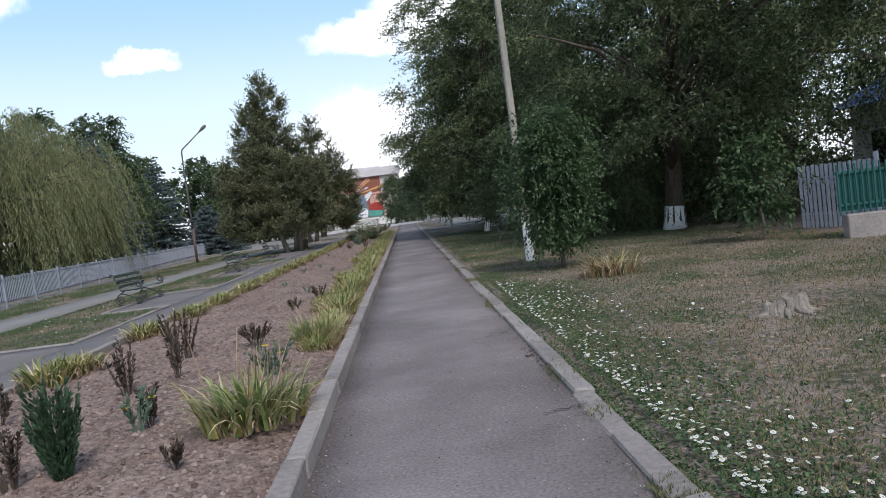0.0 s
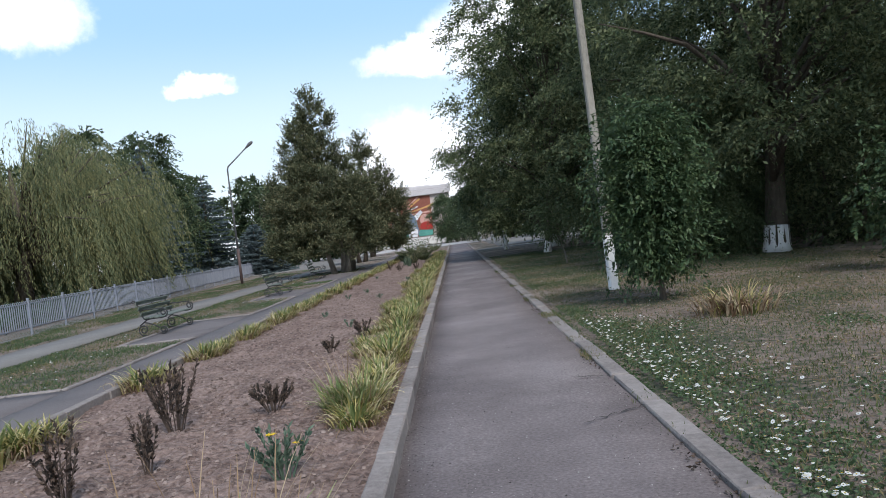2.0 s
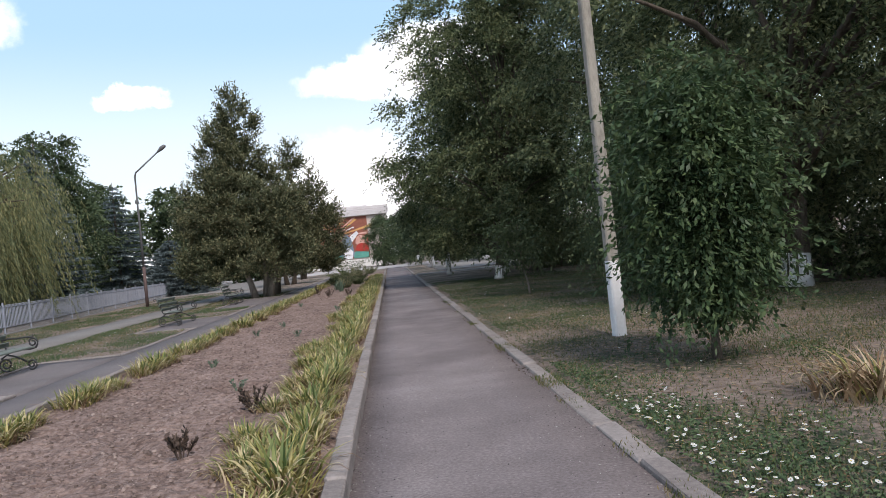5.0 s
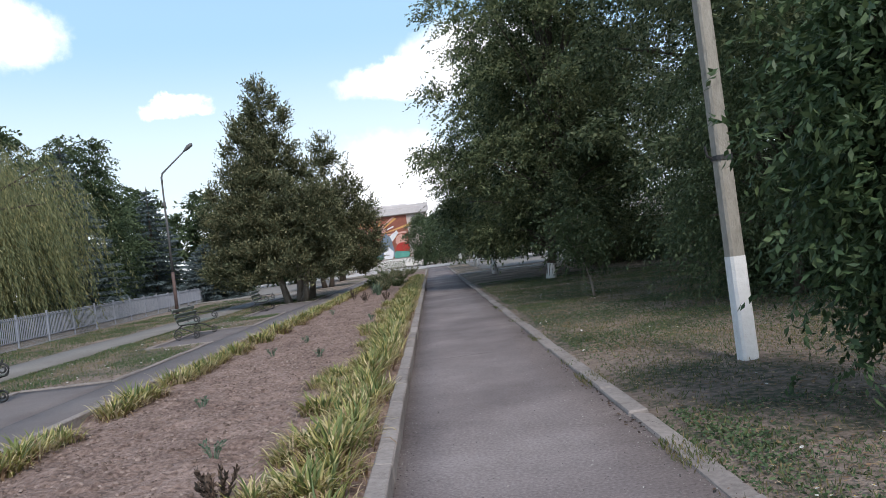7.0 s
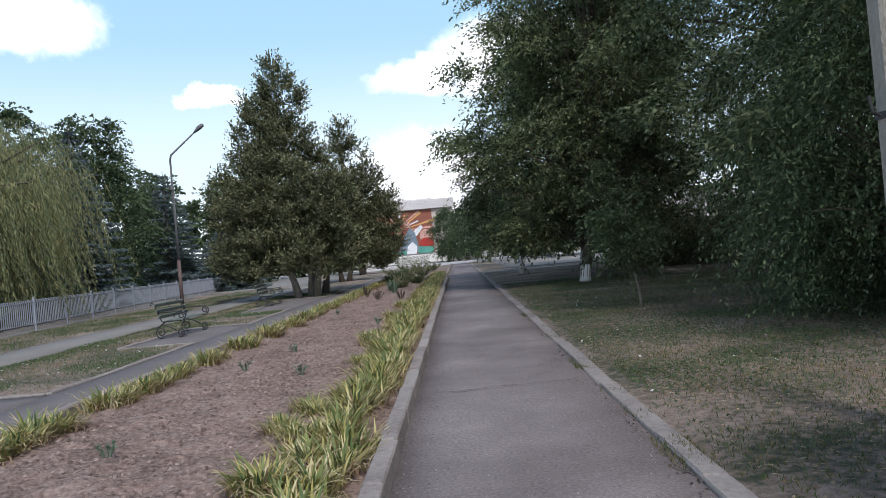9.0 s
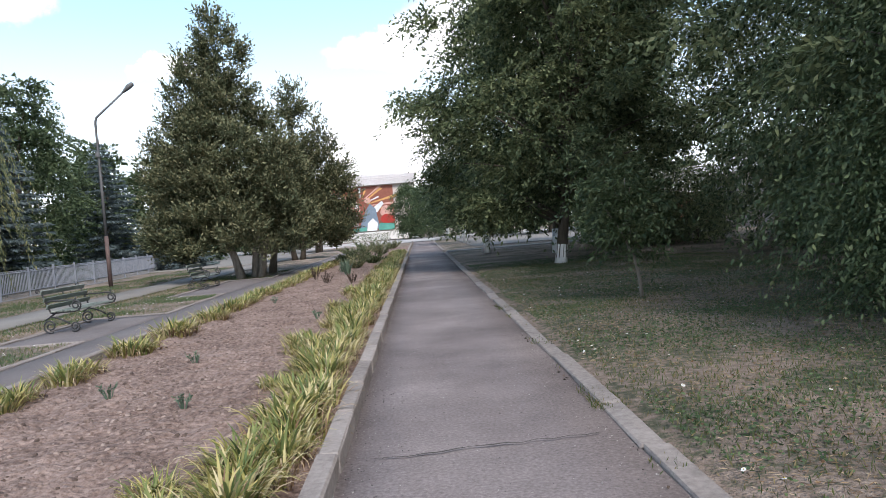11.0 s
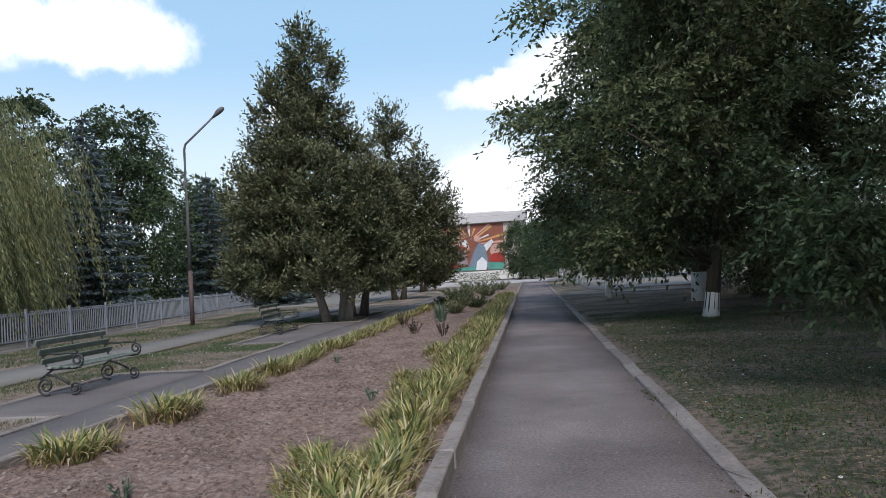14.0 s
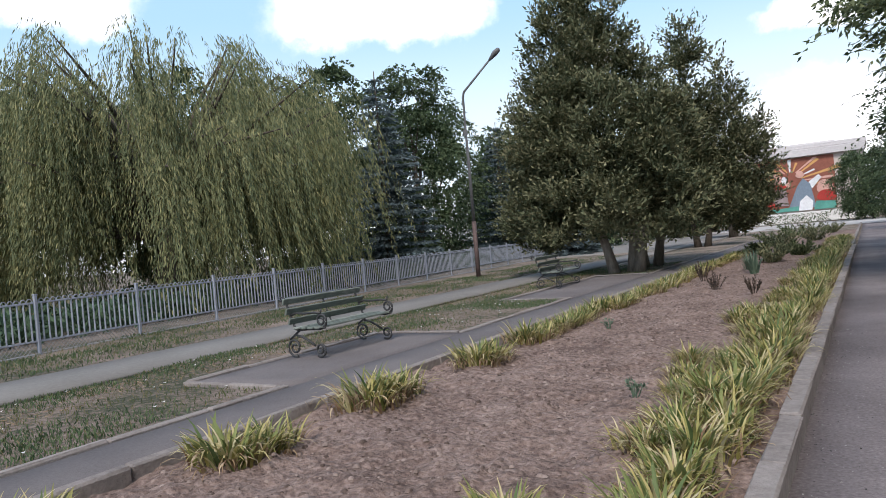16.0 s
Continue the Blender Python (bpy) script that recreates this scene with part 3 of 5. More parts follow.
def daisies():
    rng = np.random.default_rng(8)
    v, q, cv, cq = [], [], [], []
    n = 0
    while n < 1500:
        x, y = 2.25 + 6 * rng.uniform() ** 1.9, 3.5 + 36 * rng.uniform() ** 1.9
        near = 0.9 * clover(x, y) if y < 16 else 0.0
        near += math.exp(-((x - 2.7) / 0.6) ** 2 - ((y - 13) / 1.9) ** 2) * 1.6
        if rng.uniform() > near + 0.03 + (0.04 if y > 24 and x < 5 else 0):
            continue
        n += 1
        z, r = lawn_height(x, y) + rng.uniform(0.025, 0.06), rng.uniform(0.011, 0.019)
        tilt = rng.normal(size=2) * 0.25
        for k in range(6):
            a, w = k * math.pi / 3 + rng.uniform(-.1, .1), 0.58
            b = len(v)
            for rr, aa in ((0.1, a), (0.88, a - w), (1.0, a), (0.88, a + w)):
                px, py = r * rr * math.cos(aa), r * rr * math.sin(aa)
                v.append((x + px, y + py, z + px * tilt[0] + py * tilt[1]))
            q.append([b, b + 1, b + 2, b + 3])
        b = len(cv)
        for px, py in ((-1, 0), (0, -1), (1, 0), (0, 1)):
            cv.append((x + px * r * 0.33, y + py * r * 0.33, z + 0.004))
        cq.append([b, b + 1, b + 2, b + 3])
    for _ in range(170):
        x, y = rng.uniform(-8.2, -5.5), rng.uniform(15, 40)
        if any(y0 - 0.2 < y < y1 + 0.2 for y0, y1 in BAYS) and x > -6.9:
            continue
        z, r, b = lawn_height(x, y) + 0.04, rng.uniform(0.016, 0.028), len(v)
        for k in range(4):
            v.append((x + r * math.cos(k * math.pi / 2), y + r * math.sin(k * math.pi / 2), z + 0.01 * (k % 2)))
        q.append([b, b + 1, b + 2, b + 3])
    t = thing("daisies", "small white daisies scattered over the lawn", "flowers", kind="stuff")
    part_of("petals", mesh_np("petals", v, q), DAISY, t)
    part_of("centres", mesh_np("centres", cv, cq), YELLOW, t)


daisies()


# ---- building with the mural, far end ----
def plate(pts, y, thick=0.02):
    bm = bmesh.new()
    lo = [bm.verts.new((x, y, z)) for x, z in pts]
    bm.faces.new(lo)
    r = bmesh.ops.extrude_face_region(bm, geom=bm.faces[:])
    bmesh.ops.translate(bm, vec=(0, -thick, 0), verts=[g for g in r["geom"] if isinstance(g, bmesh.types.BMVert)])
    bmesh.ops.recalc_face_normals(bm, faces=bm.faces[:])
    return bm


def paint(name, c, vary=0.15):
    return material(name, [(0.3, tuple(max(0, k * (1 - vary * 2)) for k in c)), (0.7, tuple(min(1, k * (1 + vary)) for k in c))], 0.8, 6, 0.85, 0.2, 20)


def mural_building():
    t = thing("mural_building", "pale building with a large orange and red mural on its wall", "building", -8, 125, 0)
    bm = bmesh.new()
    box(bm, 17, 12, 9.2, Matrix.Translation((0, 6, 4.6)), 0.05)
    part("wall", bm, WALL, t)
    bm = bmesh.new()
    box(bm, 17.6, 12.6, 0.55, Matrix.Translation((0, 6, 9.5)), 0.05)
    box(bm, 12, 9, 0.35, Matrix.Translation((-0.6, 6, 9.9)), 0.05)
    part("roof", bm, ROOF, t)
    bm = bmesh.new()
    box(bm, 17.3, 0.5, 0.9, Matrix.Translation((0, -0.3, 8.75)), 0.04)
    part("cornice", bm, ROOF, t)
    m = part("mural", plate([(-5.6, 1.5), (5.2, 1.5), (5.2, 8.2), (-5.6, 8.2)], -0.03), paint("mural_ground", (0.27, 0.10, 0.07)), t, "orange and red wall painting of plain shapes")
    yel, red, blue, wht, teal, pink = (paint(n, c) for n, c in (("mural_yellow", (0.62, 0.34, 0.13)), ("mural_red", (0.42, 0.05, 0.04)), ("mural_blue", (0.19, 0.24, 0.30)),
                                      ("mural_white", (0.72, 0.72, 0.74)), ("mural_teal", (0.10, 0.30, 0.25)), ("mural_pink", (0.62, 0.36, 0.30))))
    cx, cz = 0.2, 5.2
    for k in range(15):
        a = math.pi * (-0.05 + 1.1 * k / 14)
        w, l = 0.05, 2.5 + 1.1 * ((k * 7) % 3)
        pts = [(cx + 1.3 * math.cos(a - w), cz + 1.3 * math.sin(a - w)), (cx + l * 1.35 * math.cos(a - w * 0.9), cz + min(2.9, l * math.sin(a - w * 0.9))),
               (cx + l * 1.35 * math.cos(a + w * 0.9), cz + min(2.9, l * math.sin(a + w * 0.9))), (cx + 1.3 * math.cos(a + w), cz + 1.3 * math.sin(a + w))]
        part("ray", plate(pts, -0.06), (yel, pink, yel, wht)[k % 4], m)

    def blob(px, pz, rx, rz, mat, y, n=14, name="shape"):
        part(name, plate([(px + rx * math.cos(2 * math.pi * k / n) * (1 + 0.12 * math.sin(5 * k)), pz + rz * math.sin(2 * math.pi * k / n)) for k in range(n)], y), mat, m)
    blob(-0.9, 5.0, 1.0, 0.85, pink, -0.09)
    blob(-1.1, 4.6, 0.9, 0.5, red, -0.12)
    blob(-0.5, 5.5, 0.4, 0.5, wht, -0.15)
    blob(1.3, 6.1, 0.5, 0.45, pink, -0.12)
    part("shape", plate([(-2.4, 6.6), (-2.0, 7.0), (-0.8, 5.9), (-1.1, 5.4)], -0.14), pink, m)
    part("shape", plate([(2.0, 4.9), (3.4, 5.9), (3.7, 5.5), (2.6, 4.2)], -0.14), wht, m)
    part("shape", plate([(-2.3, 2.4), (-1.6, 4.4), (-0.4, 4.5), (-0.2, 2.2)], -0.13), paint("mural_grey", (0.30, 0.24, 0.24)), m)
    blob(-3.6, 3.9, 1.0, 0.8, pink, -0.09)
    blob(4.0, 4.3, 0.95, 0.9, pink, -0.09)
    blob(4.1, 3.2, 1.1, 0.7, red, -0.10)
    part("shape", plate([(-5.4, 3.8), (-4.2, 3.9), (-1.7, 2.6), (-2.2, 1.6), (-4.9, 1.9)], -0.14), red, m)
    part("shape", plate([(-0.3, 1.8), (0.9, 4.6), (1.6, 5.6), (2.4, 4.8), (2.9, 1.8)], -0.17), blue, m)
    part("shape", plate([(0.9, 1.5), (1.1, 2.7), (1.9, 3.4), (2.6, 2.6), (2.4, 1.5)], -0.20), wht, m)
    part("shape", plate([(-5.5, 1.5), (-5.5, 2.0), (-2.0, 1.9), (0.9, 2.1), (0.9, 1.5)], -0.18), teal, m)
    part("shape", plate([(2.6, 1.5), (2.9, 2.6), (5.1, 2.4), (5.1, 1.5)], -0.18), teal, m)
    bm = bmesh.new()
    box(bm, 18, 1.0, 1.3, Matrix.Translation((0, -0.8, 0.65)), 0.05)
    part("plinth", bm, WHITE_WALL, t, "low white plinth wall")


mural_building()


def hedge(x0, x1, y, h, seed):
    g = np.random.default_rng(seed)
    n = int((x1 - x0) * 90)
    p = np.stack([g.uniform(x0, x1, n), y + g.normal(size=n) * 0.35, h * g.uniform(0.05, 1, n)], 1)
    ob = part_of("hedge", leaves_mesh("hedge", p, g.normal(size=(n, 3)) + np.array([0, -0.3, 0.6]), 0.22, 0.11, g), FAR_LEAF)
    return tagged(ob, "low clipped dark green hedge along the plaza", "hedge", kind="stuff")


hedge(-26, -3.5, 119.5, 1.1, 90)
hedge(3, 30, 119.5, 1.2, 91)


# Made-up leaves: their dark colour stands in for the willow's shade behind the fence.
def undergrowth():
    g = np.random.default_rng(92)
    n = 42000
    y = g.uniform(18, 78, n)
    p = np.stack([-14.6 - 0.1 * (y - 30) - 3.2 * g.uniform(0, 1, n) ** 0.7, y, g.uniform(0, 0.9, n) * g.uniform(0.3, 1, n)], 1)
    ob = part_of("undergrowth", leaves_mesh("undergrowth", p, g.normal(size=(n, 3)) + np.array([0, 0, 0.8]), 0.2, 0.07, g), THUJA_AND_SHADE)
    return tagged(ob, "dark leaves added for the shade behind the fence", "undergrowth", kind="stuff")


undergrowth()


def long_house(name, label, x, y, w, d, h, wall, roof_mat, rz=0):
    t = thing(name, label, "house", x, y, -0.05, rz)
    bm = bmesh.new()
    box(bm, w, d, h, Matrix.Translation((0, 0, h / 2)), 0.04)
    part("wall", bm, wall, t)
    bm = bmesh.new()
    vs = [bm.verts.new(p) for p in ((-w / 2 - .4, -d / 2 - .4, h), (w / 2 + .4, -d / 2 - .4, h), (w / 2 + .4, d / 2 + .4, h), (-w / 2 - .4, d / 2 + .4, h), (-w / 2 - .4, 0, h + 1.8), (w / 2 + .4, 0, h + 1.8))]
    for f in ((0, 1, 5, 4), (2, 3, 4, 5), (0, 4, 3), (1, 2, 5), (3, 2, 1, 0)):
        bm.faces.new([vs[k] for k in f])
    part("roof", bm, roof_mat, t)
    for k in range(int(w // 2.6) if name == "house" else 0):
        px = -w / 2 + 1.4 + k * 2.6
        bm = bmesh.new()
        box(bm, 1.2, 0.06, 1.3, Matrix.Translation((px, -d / 2 - 0.02, h * 0.55)), 0.01)
        wd = part("window", bm, WHITE_WALL, t)
        bm = bmesh.new()
        box(bm, 1.0, 0.04, 1.1, Matrix.Translation((px, -d / 2 - 0.05, h * 0.55)), 0.005)
        part("pane", bm, DARK, wd)
    return t


long_house("house", "white house with a blue metal roof behind the trees", 20.5, 22, 10, 7, 3.2, WHITE_WALL, BLUE_ROOF, -80)
long_house("house", "long pale house far behind the trees", 24, 58, 16, 7, 3.4, WALL, ROOF, -90)
long_house("kiosk", "low dark red kiosk under the trees", 17, 66, 7, 4, 2.4, RED_WALL, ROOF, -10)


# ---- trees on the lawn side ----
elm = "large dark green elm with drooping branches and a whitewashed trunk"
tree("elm_tree", elm, 4.95, 39.7, 17, 4.2, 1.9, 0.15, 500, 24, 13, (0.145, 0.066), ELM, 11, "elms", lime=0.62, droop=0.25, twig=0.8, limbs=40, lean=(2.0, 0), shell=2.2, lump=0.6, fan=0.75,
     boughs=((-4.7, -0.4, 5.2), (-3.3, -0.3, 2.1), (-2.7, 0.6, 1.9), (-2.2, -1.2, 1.8)))
tree("elm_tree", elm, 8.85, 23.9, 16, 5.2, 2.4, 0.27, 470, 24, 14, (0.125, 0.056), ELM, 12, "elms", lime=0.72, droop=0.3, twig=0.85, limbs=40, lean=(1.0, 0), shell=2.2, lump=0.55, fan=0.75)
tree("elm_tree", elm, 6.3, 46.5, 14, 4.0, 2.4, 0.24, 200, 20, 11, (0.20, 0.095), ELM, 13, "elms", lime=1.0, droop=0.6, twig=1.4)
tree("elm_tree", elm, 10.0, 55.0, 14, 4.8, 2.2, 0.30, 200, 20, 10, (0.22, 0.11), ELM, 14, "elms", lime=1.1, droop=0.6, twig=1.5)
tree("elm_tree", elm, 12.2, 33.4, 15, 5.5, 1.6, 0.32, 380, 22, 14, (0.14, 0.065), ELM, 15, "elms", lime=1.0, droop=0.7, twig=1.5)
tree("elm_tree", elm, 14.5, 19.5, 15, 5.5, 2.6, 0.32, 360, 24, 15, (0.12, 0.055), ELM, 16, "elms", droop=0.7, twig=1.5)
tree("elm_tree", elm, 17.8, 41.5, 15, 5.6, 1.4, 0.32, 230, 20, 11, (0.22, 0.11), ELM, 17, "elms", droop=0.7, twig=1.5)
tree("young_tree", "young green tree with a whitewashed trunk beside the path", 3.8, 51.5, 7.2, 2.7, 2.0, 0.11, 90, 14, 10, (0.15, 0.07), ELM_LIGHT, 21, "young trees", lime=1.5, twig=1.0)
tree("young_tree", "young green tree with a whitewashed trunk beside the path", 4.1, 72, 7.5, 3.0, 2.0, 0.12, 80, 12, 9, (0.2, 0.1), ELM_LIGHT, 22, "young trees", lime=1.5, twig=1.0)
tree("young_tree", "young green tree at the far end of the path", 3.6, 90, 7.0, 3.4, 1.6, 0.14, 70, 12, 9, (0.24, 0.11), FAR_LEAF, 23, "young trees", lime=1.2, twig=1.1)
tree("young_tree", "round green tree beside the mural", 0.9, 112, 7.4, 3.3, 0.8, 0.14, 210, 14, 9, (0.26, 0.12), FAR_LEAF, 24, "young trees", twig=1.1)
tree("ash_bush", "bushy young ash with dark green hanging leaves", 3.86, 17.05, 3.2, 0.48, 0.68, 0.04, 190, 13, 14, (0.085, 0.036), ASH, 31, droop=0.55, twig=0.34, limbs=30, lump=0.35, profile=bushy)
tree("drooping_elm", "low elm with branches drooping to the grass", 7.0, 25.0, 5.2, 2.0, 0.5, 0.10, 200, 20, 18, (0.075, 0.03), ELM_LIGHT, 32, droop=0.9, twig=0.8, limbs=34)
tree("sapling", "thin young sapling with a crown of light leaves", 4.27, 29.5, 2.35, 0.45, 0.95, 0.022, 60, 8, 9, (0.10, 0.042), ELM_LIGHT, 33, twig=0.35, bark=PALE_BARK, lean=(-0.35, 0))
tree("sapling", "leafy young sapling near the grey fence", 8.3, 17.45, 2.2, 0.36, 0.6, 0.03, 46, 8, 9, (0.11, 0.055), ASH, 34, twig=0.3, bark=PALE_BARK)
for k, (px, py, s) in enumerate(((11.5, 24.5, 1.3), (12.6, 28.5, 1.5), (10.8, 30.5, 1.2), (11.6, 38, 1.6), (13, 50, 1.6), (16, 36, 1.8), (17, 45, 1.9), (17.5, 27, 1.9), (9.6, 47.5, 1.0), (11.8, 46, 1.3), (14.5, 40.5, 1.6), (10.6, 51, 1.1), (15, 57, 1.7), (12.5, 61, 1.3), (8.2, 27.6, 0.9))):
    tree("shrub", "dense dark green shrub in the shade of the elms", px, py, 2.2 * s, 1.5 * s, 0.2, 0.06, 60, 14, 10, (0.14, 0.07), ELM, 50 + k, "shade shrubs", twig=0.7, limbs=8)

# ---- trees on the fence side ----
jun = "shaggy dark green juniper with several pale bare stems"


def juniper(x, y, leaders, stems, seed):
    """Several pointed tops of their own on a few pale stems."""
    g = np.random.default_rng(seed)
    t = thing("juniper_tree", jun, "tree", x, y, -0.03, group="junipers")
    for sx, sy, lx, ly in stems:
        bm = bmesh.new()
        tube(bm, [(sx, sy, 0), (sx + lx * 0.3, sy + ly * 0.3, 0.7), (sx + lx * 0.8, sy + ly * 0.8, 1.6), (sx + lx * 1.3, sy + ly * 1.3, 3.2), (sx + lx * 1.4, sy + ly * 1.4, 6.0)], [0.2, 0.15, 0.13, 0.09, 0.03], 9)
        part("stem", bm, PALE_BARK, t, "pale bare stem", True)
    cs, ow = [], []
    for dx, dy, z0, h, r, n in leaders:
        k = crown_centres(n, r, z0, h, spire, g, 0.5, 2.2)
        o = unit(k * np.array([1, 1, 0]) + np.array([0, 0, 0.35]))
        cs.append(k + np.array([dx, dy, 0]))
        ow.append(o)
    cs, ow = np.concatenate(cs), np.concatenate(ow)
    part_of("crown", sprays("crown", cs, ow, 14, 11, 0.6, -0.25, (0.15, 0.066), g, spread=0.35, fan=0.65), JUNIPER, t)


juniper(-6.4, 46.0, [(-0.35, 0, 1.6, 10.5, 1.6, 160), (-1.5, -0.4, 3.0, 8.6, 1.0, 60), (-3.1, 0.4, 1.0, 5.7, 1.1, 60), (-1.3, -0.7, 1.0, 7.4, 1.4, 80), (1.0, 0.3, 1.5, 7.0, 1.2, 60), (-2.4, 0.3, 0.9, 5.0, 1.4, 70), (-1.7, 0.6, 1.5, 6.4, 1.0, 40), (-0.5, 0.4, 4.0, 9.6, 0.9, 50), (1.7, -0.8, 0.9, 5.6, 1.2, 60), (0.3, -1.2, 1.2, 6.3, 1.3, 70)],
        [(-0.1, -0.1, -0.55, 0.1), (0.35, 0.4, 0.1, 0.3), (0.6, 0.2, 0.35, 0.2)], 61)
juniper(-5.3, 49.6, [(0.7, 0, 1.5, 8.2, 1.3, 110), (-0.5, 0.2, 1.5, 5.6, 1.2, 50), (1.7, 0.4, 1.0, 6.6, 1.3, 70), (-1.2, 0.3, 1.0, 6.4, 1.3, 60), (2.3, 0.2, 1.1, 4.6, 1.1, 50), (0.4, -1.2, 1.4, 5.8, 1.2, 60)],
        [(-1.0, -1.0, -0.1, 0.1), (-0.6, -0.7, 0.3, 0.2)], 62)
tree("juniper_tree", jun, -7.2, 63.5, 6.8, 2.7, 1.6, 0.16, 110, 14, 10, (0.2, 0.09), JUNIPER, 63, "junipers", profile=cone, bark=BARK, stems=2, droop=-0.1, twig=0.8, up=0.4)
tree("juniper_tree", jun, -8.2, 80.0, 6.5, 2.4, 1.6, 0.16, 90, 14, 9, (0.24, 0.1), JUNIPER, 64, "junipers", profile=cone, bark=BARK, stems=2, droop=-0.1, twig=0.8, up=0.4)


def willow(x, y, h, r, seed):
    rng = np.random.default_rng(seed)
    t = thing("weeping_willow", "large weeping willow with yellow-green hanging strands behind the fence", "tree", x, y, -0.05)
    bm = bmesh.new()
    tube(bm, [(0, 0, 0), (0.1, 0, 1.2), (0.25, 0.1, 2.8), (0.2, 0.2, 5.0), (0.1, 0.1, 7.5)], [0.55, 0.45, 0.38, 0.24, 0.06], 12)
    part("trunk", bm, BARK, t, smooth=True)
    c = []
    for k in range(104):
        a, rr = rng.uniform(0, 2 * math.pi), r * rng.uniform(0.15, 1.0) ** 0.6
        zt = h * (1 - 0.42 * (rr / r) ** 2.6) * (rng.uniform(0.88, 1.0) if k % 5 < 3 else rng.uniform(0.5, 0.85))
        e = Vector((rr * math.cos(a), rr * math.sin(a), zt))
        b = Vector((0.2, 0.1, rng.uniform(2.2, 4.5)))
        mid = b * 0.45 + e * 0.55 + Vector((0, 0, 0.3))
        bm = bmesh.new()
        tip = e - Vector((0, 0, 0.45))
        tube(bm, [b, (b + mid) / 2, mid, (mid + tip) / 2, tip], [0.11, 0.1, 0.07, 0.045, 0.015], 6)
        part("limb", bm, BARK, t, smooth=True)
        for i in range(46):
            f = rng.uniform(0.35, 1.0)
            p = mid.lerp(e, max(0, (f - 0.35) / 0.65)) + Vector(rng.normal(size=3) * (0.3, 0.3, 0.2))
            c.append(p)
    p, d = [], []
    for q in c:
        a = math.atan2(q.y, q.x) + rng.normal() * 0.6
        ln = min(q.z - 0.2, rng.uniform(1.8, 5.4))
        out = rng.uniform(0.4, 1.3)
        n = int(ln * 17)
        for i in range(n):
            s = i / n
            o = out * (1 - (1 - s) ** 3)
            p.append((q.x + math.cos(a) * o + 0.10 * ln * s * s + 0.08 * s * math.sin(7 * s + a), q.y + math.sin(a) * o, q.z + 0.25 * math.sin(min(1, s * 4) * math.pi) * out - ln * s))
            d.append((math.cos(a) * 0.3, math.sin(a) * 0.3, -1))
    p, d = np.array(p), np.array(d)
    p += rng.normal(size=p.shape) * 0.035
    d += rng.normal(size=d.shape) * 0.22
    part_of("crown", leaves_mesh("crown", p, d, 0.2, 0.032, rng), WILLOW, t)


willow(-21.6, 41.0, 10.5, 8.0, 71)


def spruce(x, y, h, r, seed):
    rng = np.random.default_rng(seed)
    t = thing("blue_spruce", "blue-grey spruce with layered drooping branches", "tree", x, y, -0.05, group="spruces")
    bm = bmesh.new()
    tube(bm, [(0, 0, 0), (0, 0, h * 0.5), (0, 0, h)], [0.2, 0.12, 0.02], 8)
    part("trunk", bm, BARK, t, smooth=True)
    p, d = [], []
    for lv in range(26):
        f = lv / 26
        z, rr = 0.5 + (h - 0.6) * f, r * (1 - f) ** 0.85 + 0.1
        for k in range(int(15 - 8 * f)):
            a = rng.uniform(0, 2 * math.pi)
            ln = rr * rng.uniform(0.7, 1.1)
            n = max(8, int(ln * 42))
            for i in range(n):
                s = 0.12 + 0.88 * i / n
                w = 0.32 * ln * (1.05 - s) * 0.8 + 0.05
                o = rng.uniform(-w, w)
                p.append((math.cos(a) * s * ln - math.sin(a) * o, math.sin(a) * s * ln + math.cos(a) * o, z - 0.30 * s * ln + 0.18 * s * s * ln - abs(o) * 0.3))
                d.append((math.cos(a) - math.sin(a) * o * 2, math.sin(a) + math.cos(a) * o * 2, -0.25))
    p, d = np.array(p), np.array(d)
    part_of("crown", leaves_mesh("crown", p, d + rng.normal(size=d.shape) * 0.35, 0.26, 0.075, rng), SPRUCE, t)


spruce(-19.4, 52.0, 10.0, 3.1, 81)
spruce(-21.5, 69.0, 9.6, 3.6, 82)
spruce(-16.5, 66.0, 4.6, 3.2, 83)

back = "tall dense green tree of the woods behind the fence"
for k, (px, py, h, r) in enumerate(((-25, 55, 11.8, 4.2), (-22.0, 59, 11.6, 3.8), (-29, 48, 11, 4.5), (-25, 66, 11, 4.2), (-19, 78, 9.5, 4.2), (-26, 80, 10.5, 4.5), (-33, 62, 11, 5),
                                    (-15, 92, 9, 3.8), (-22, 95, 10, 4.5), (-31, 90, 11, 5), (-30, 38, 9.5, 4.5), (-34, 30, 9, 4.5), (-28, 26, 7, 4), (-14.5, 108, 8, 3.6), (-24, 118, 10, 5),
                                    (8, 96, 9, 4.5), (13, 84, 10, 5), (20, 92, 10, 5.5), (7.5, 118, 9, 4.5), (16, 120, 10, 5.5), (28, 80, 11, 6), (26, 40, 13, 6), (27, 28, 12, 6), (22, 12, 11, 5))):
    near = k < 4
    tree("wood_tree", back, px, py, h, r * 0.85, 0.5, 0.2, 130 if near else 90, 16 if near else 12, 12 if near else 7, (0.21, 0.12) if near else (0.42, 0.22), FAR_LEAF, 100 + k, "wood trees", twig=1.0, limbs=8, lump=0.5)


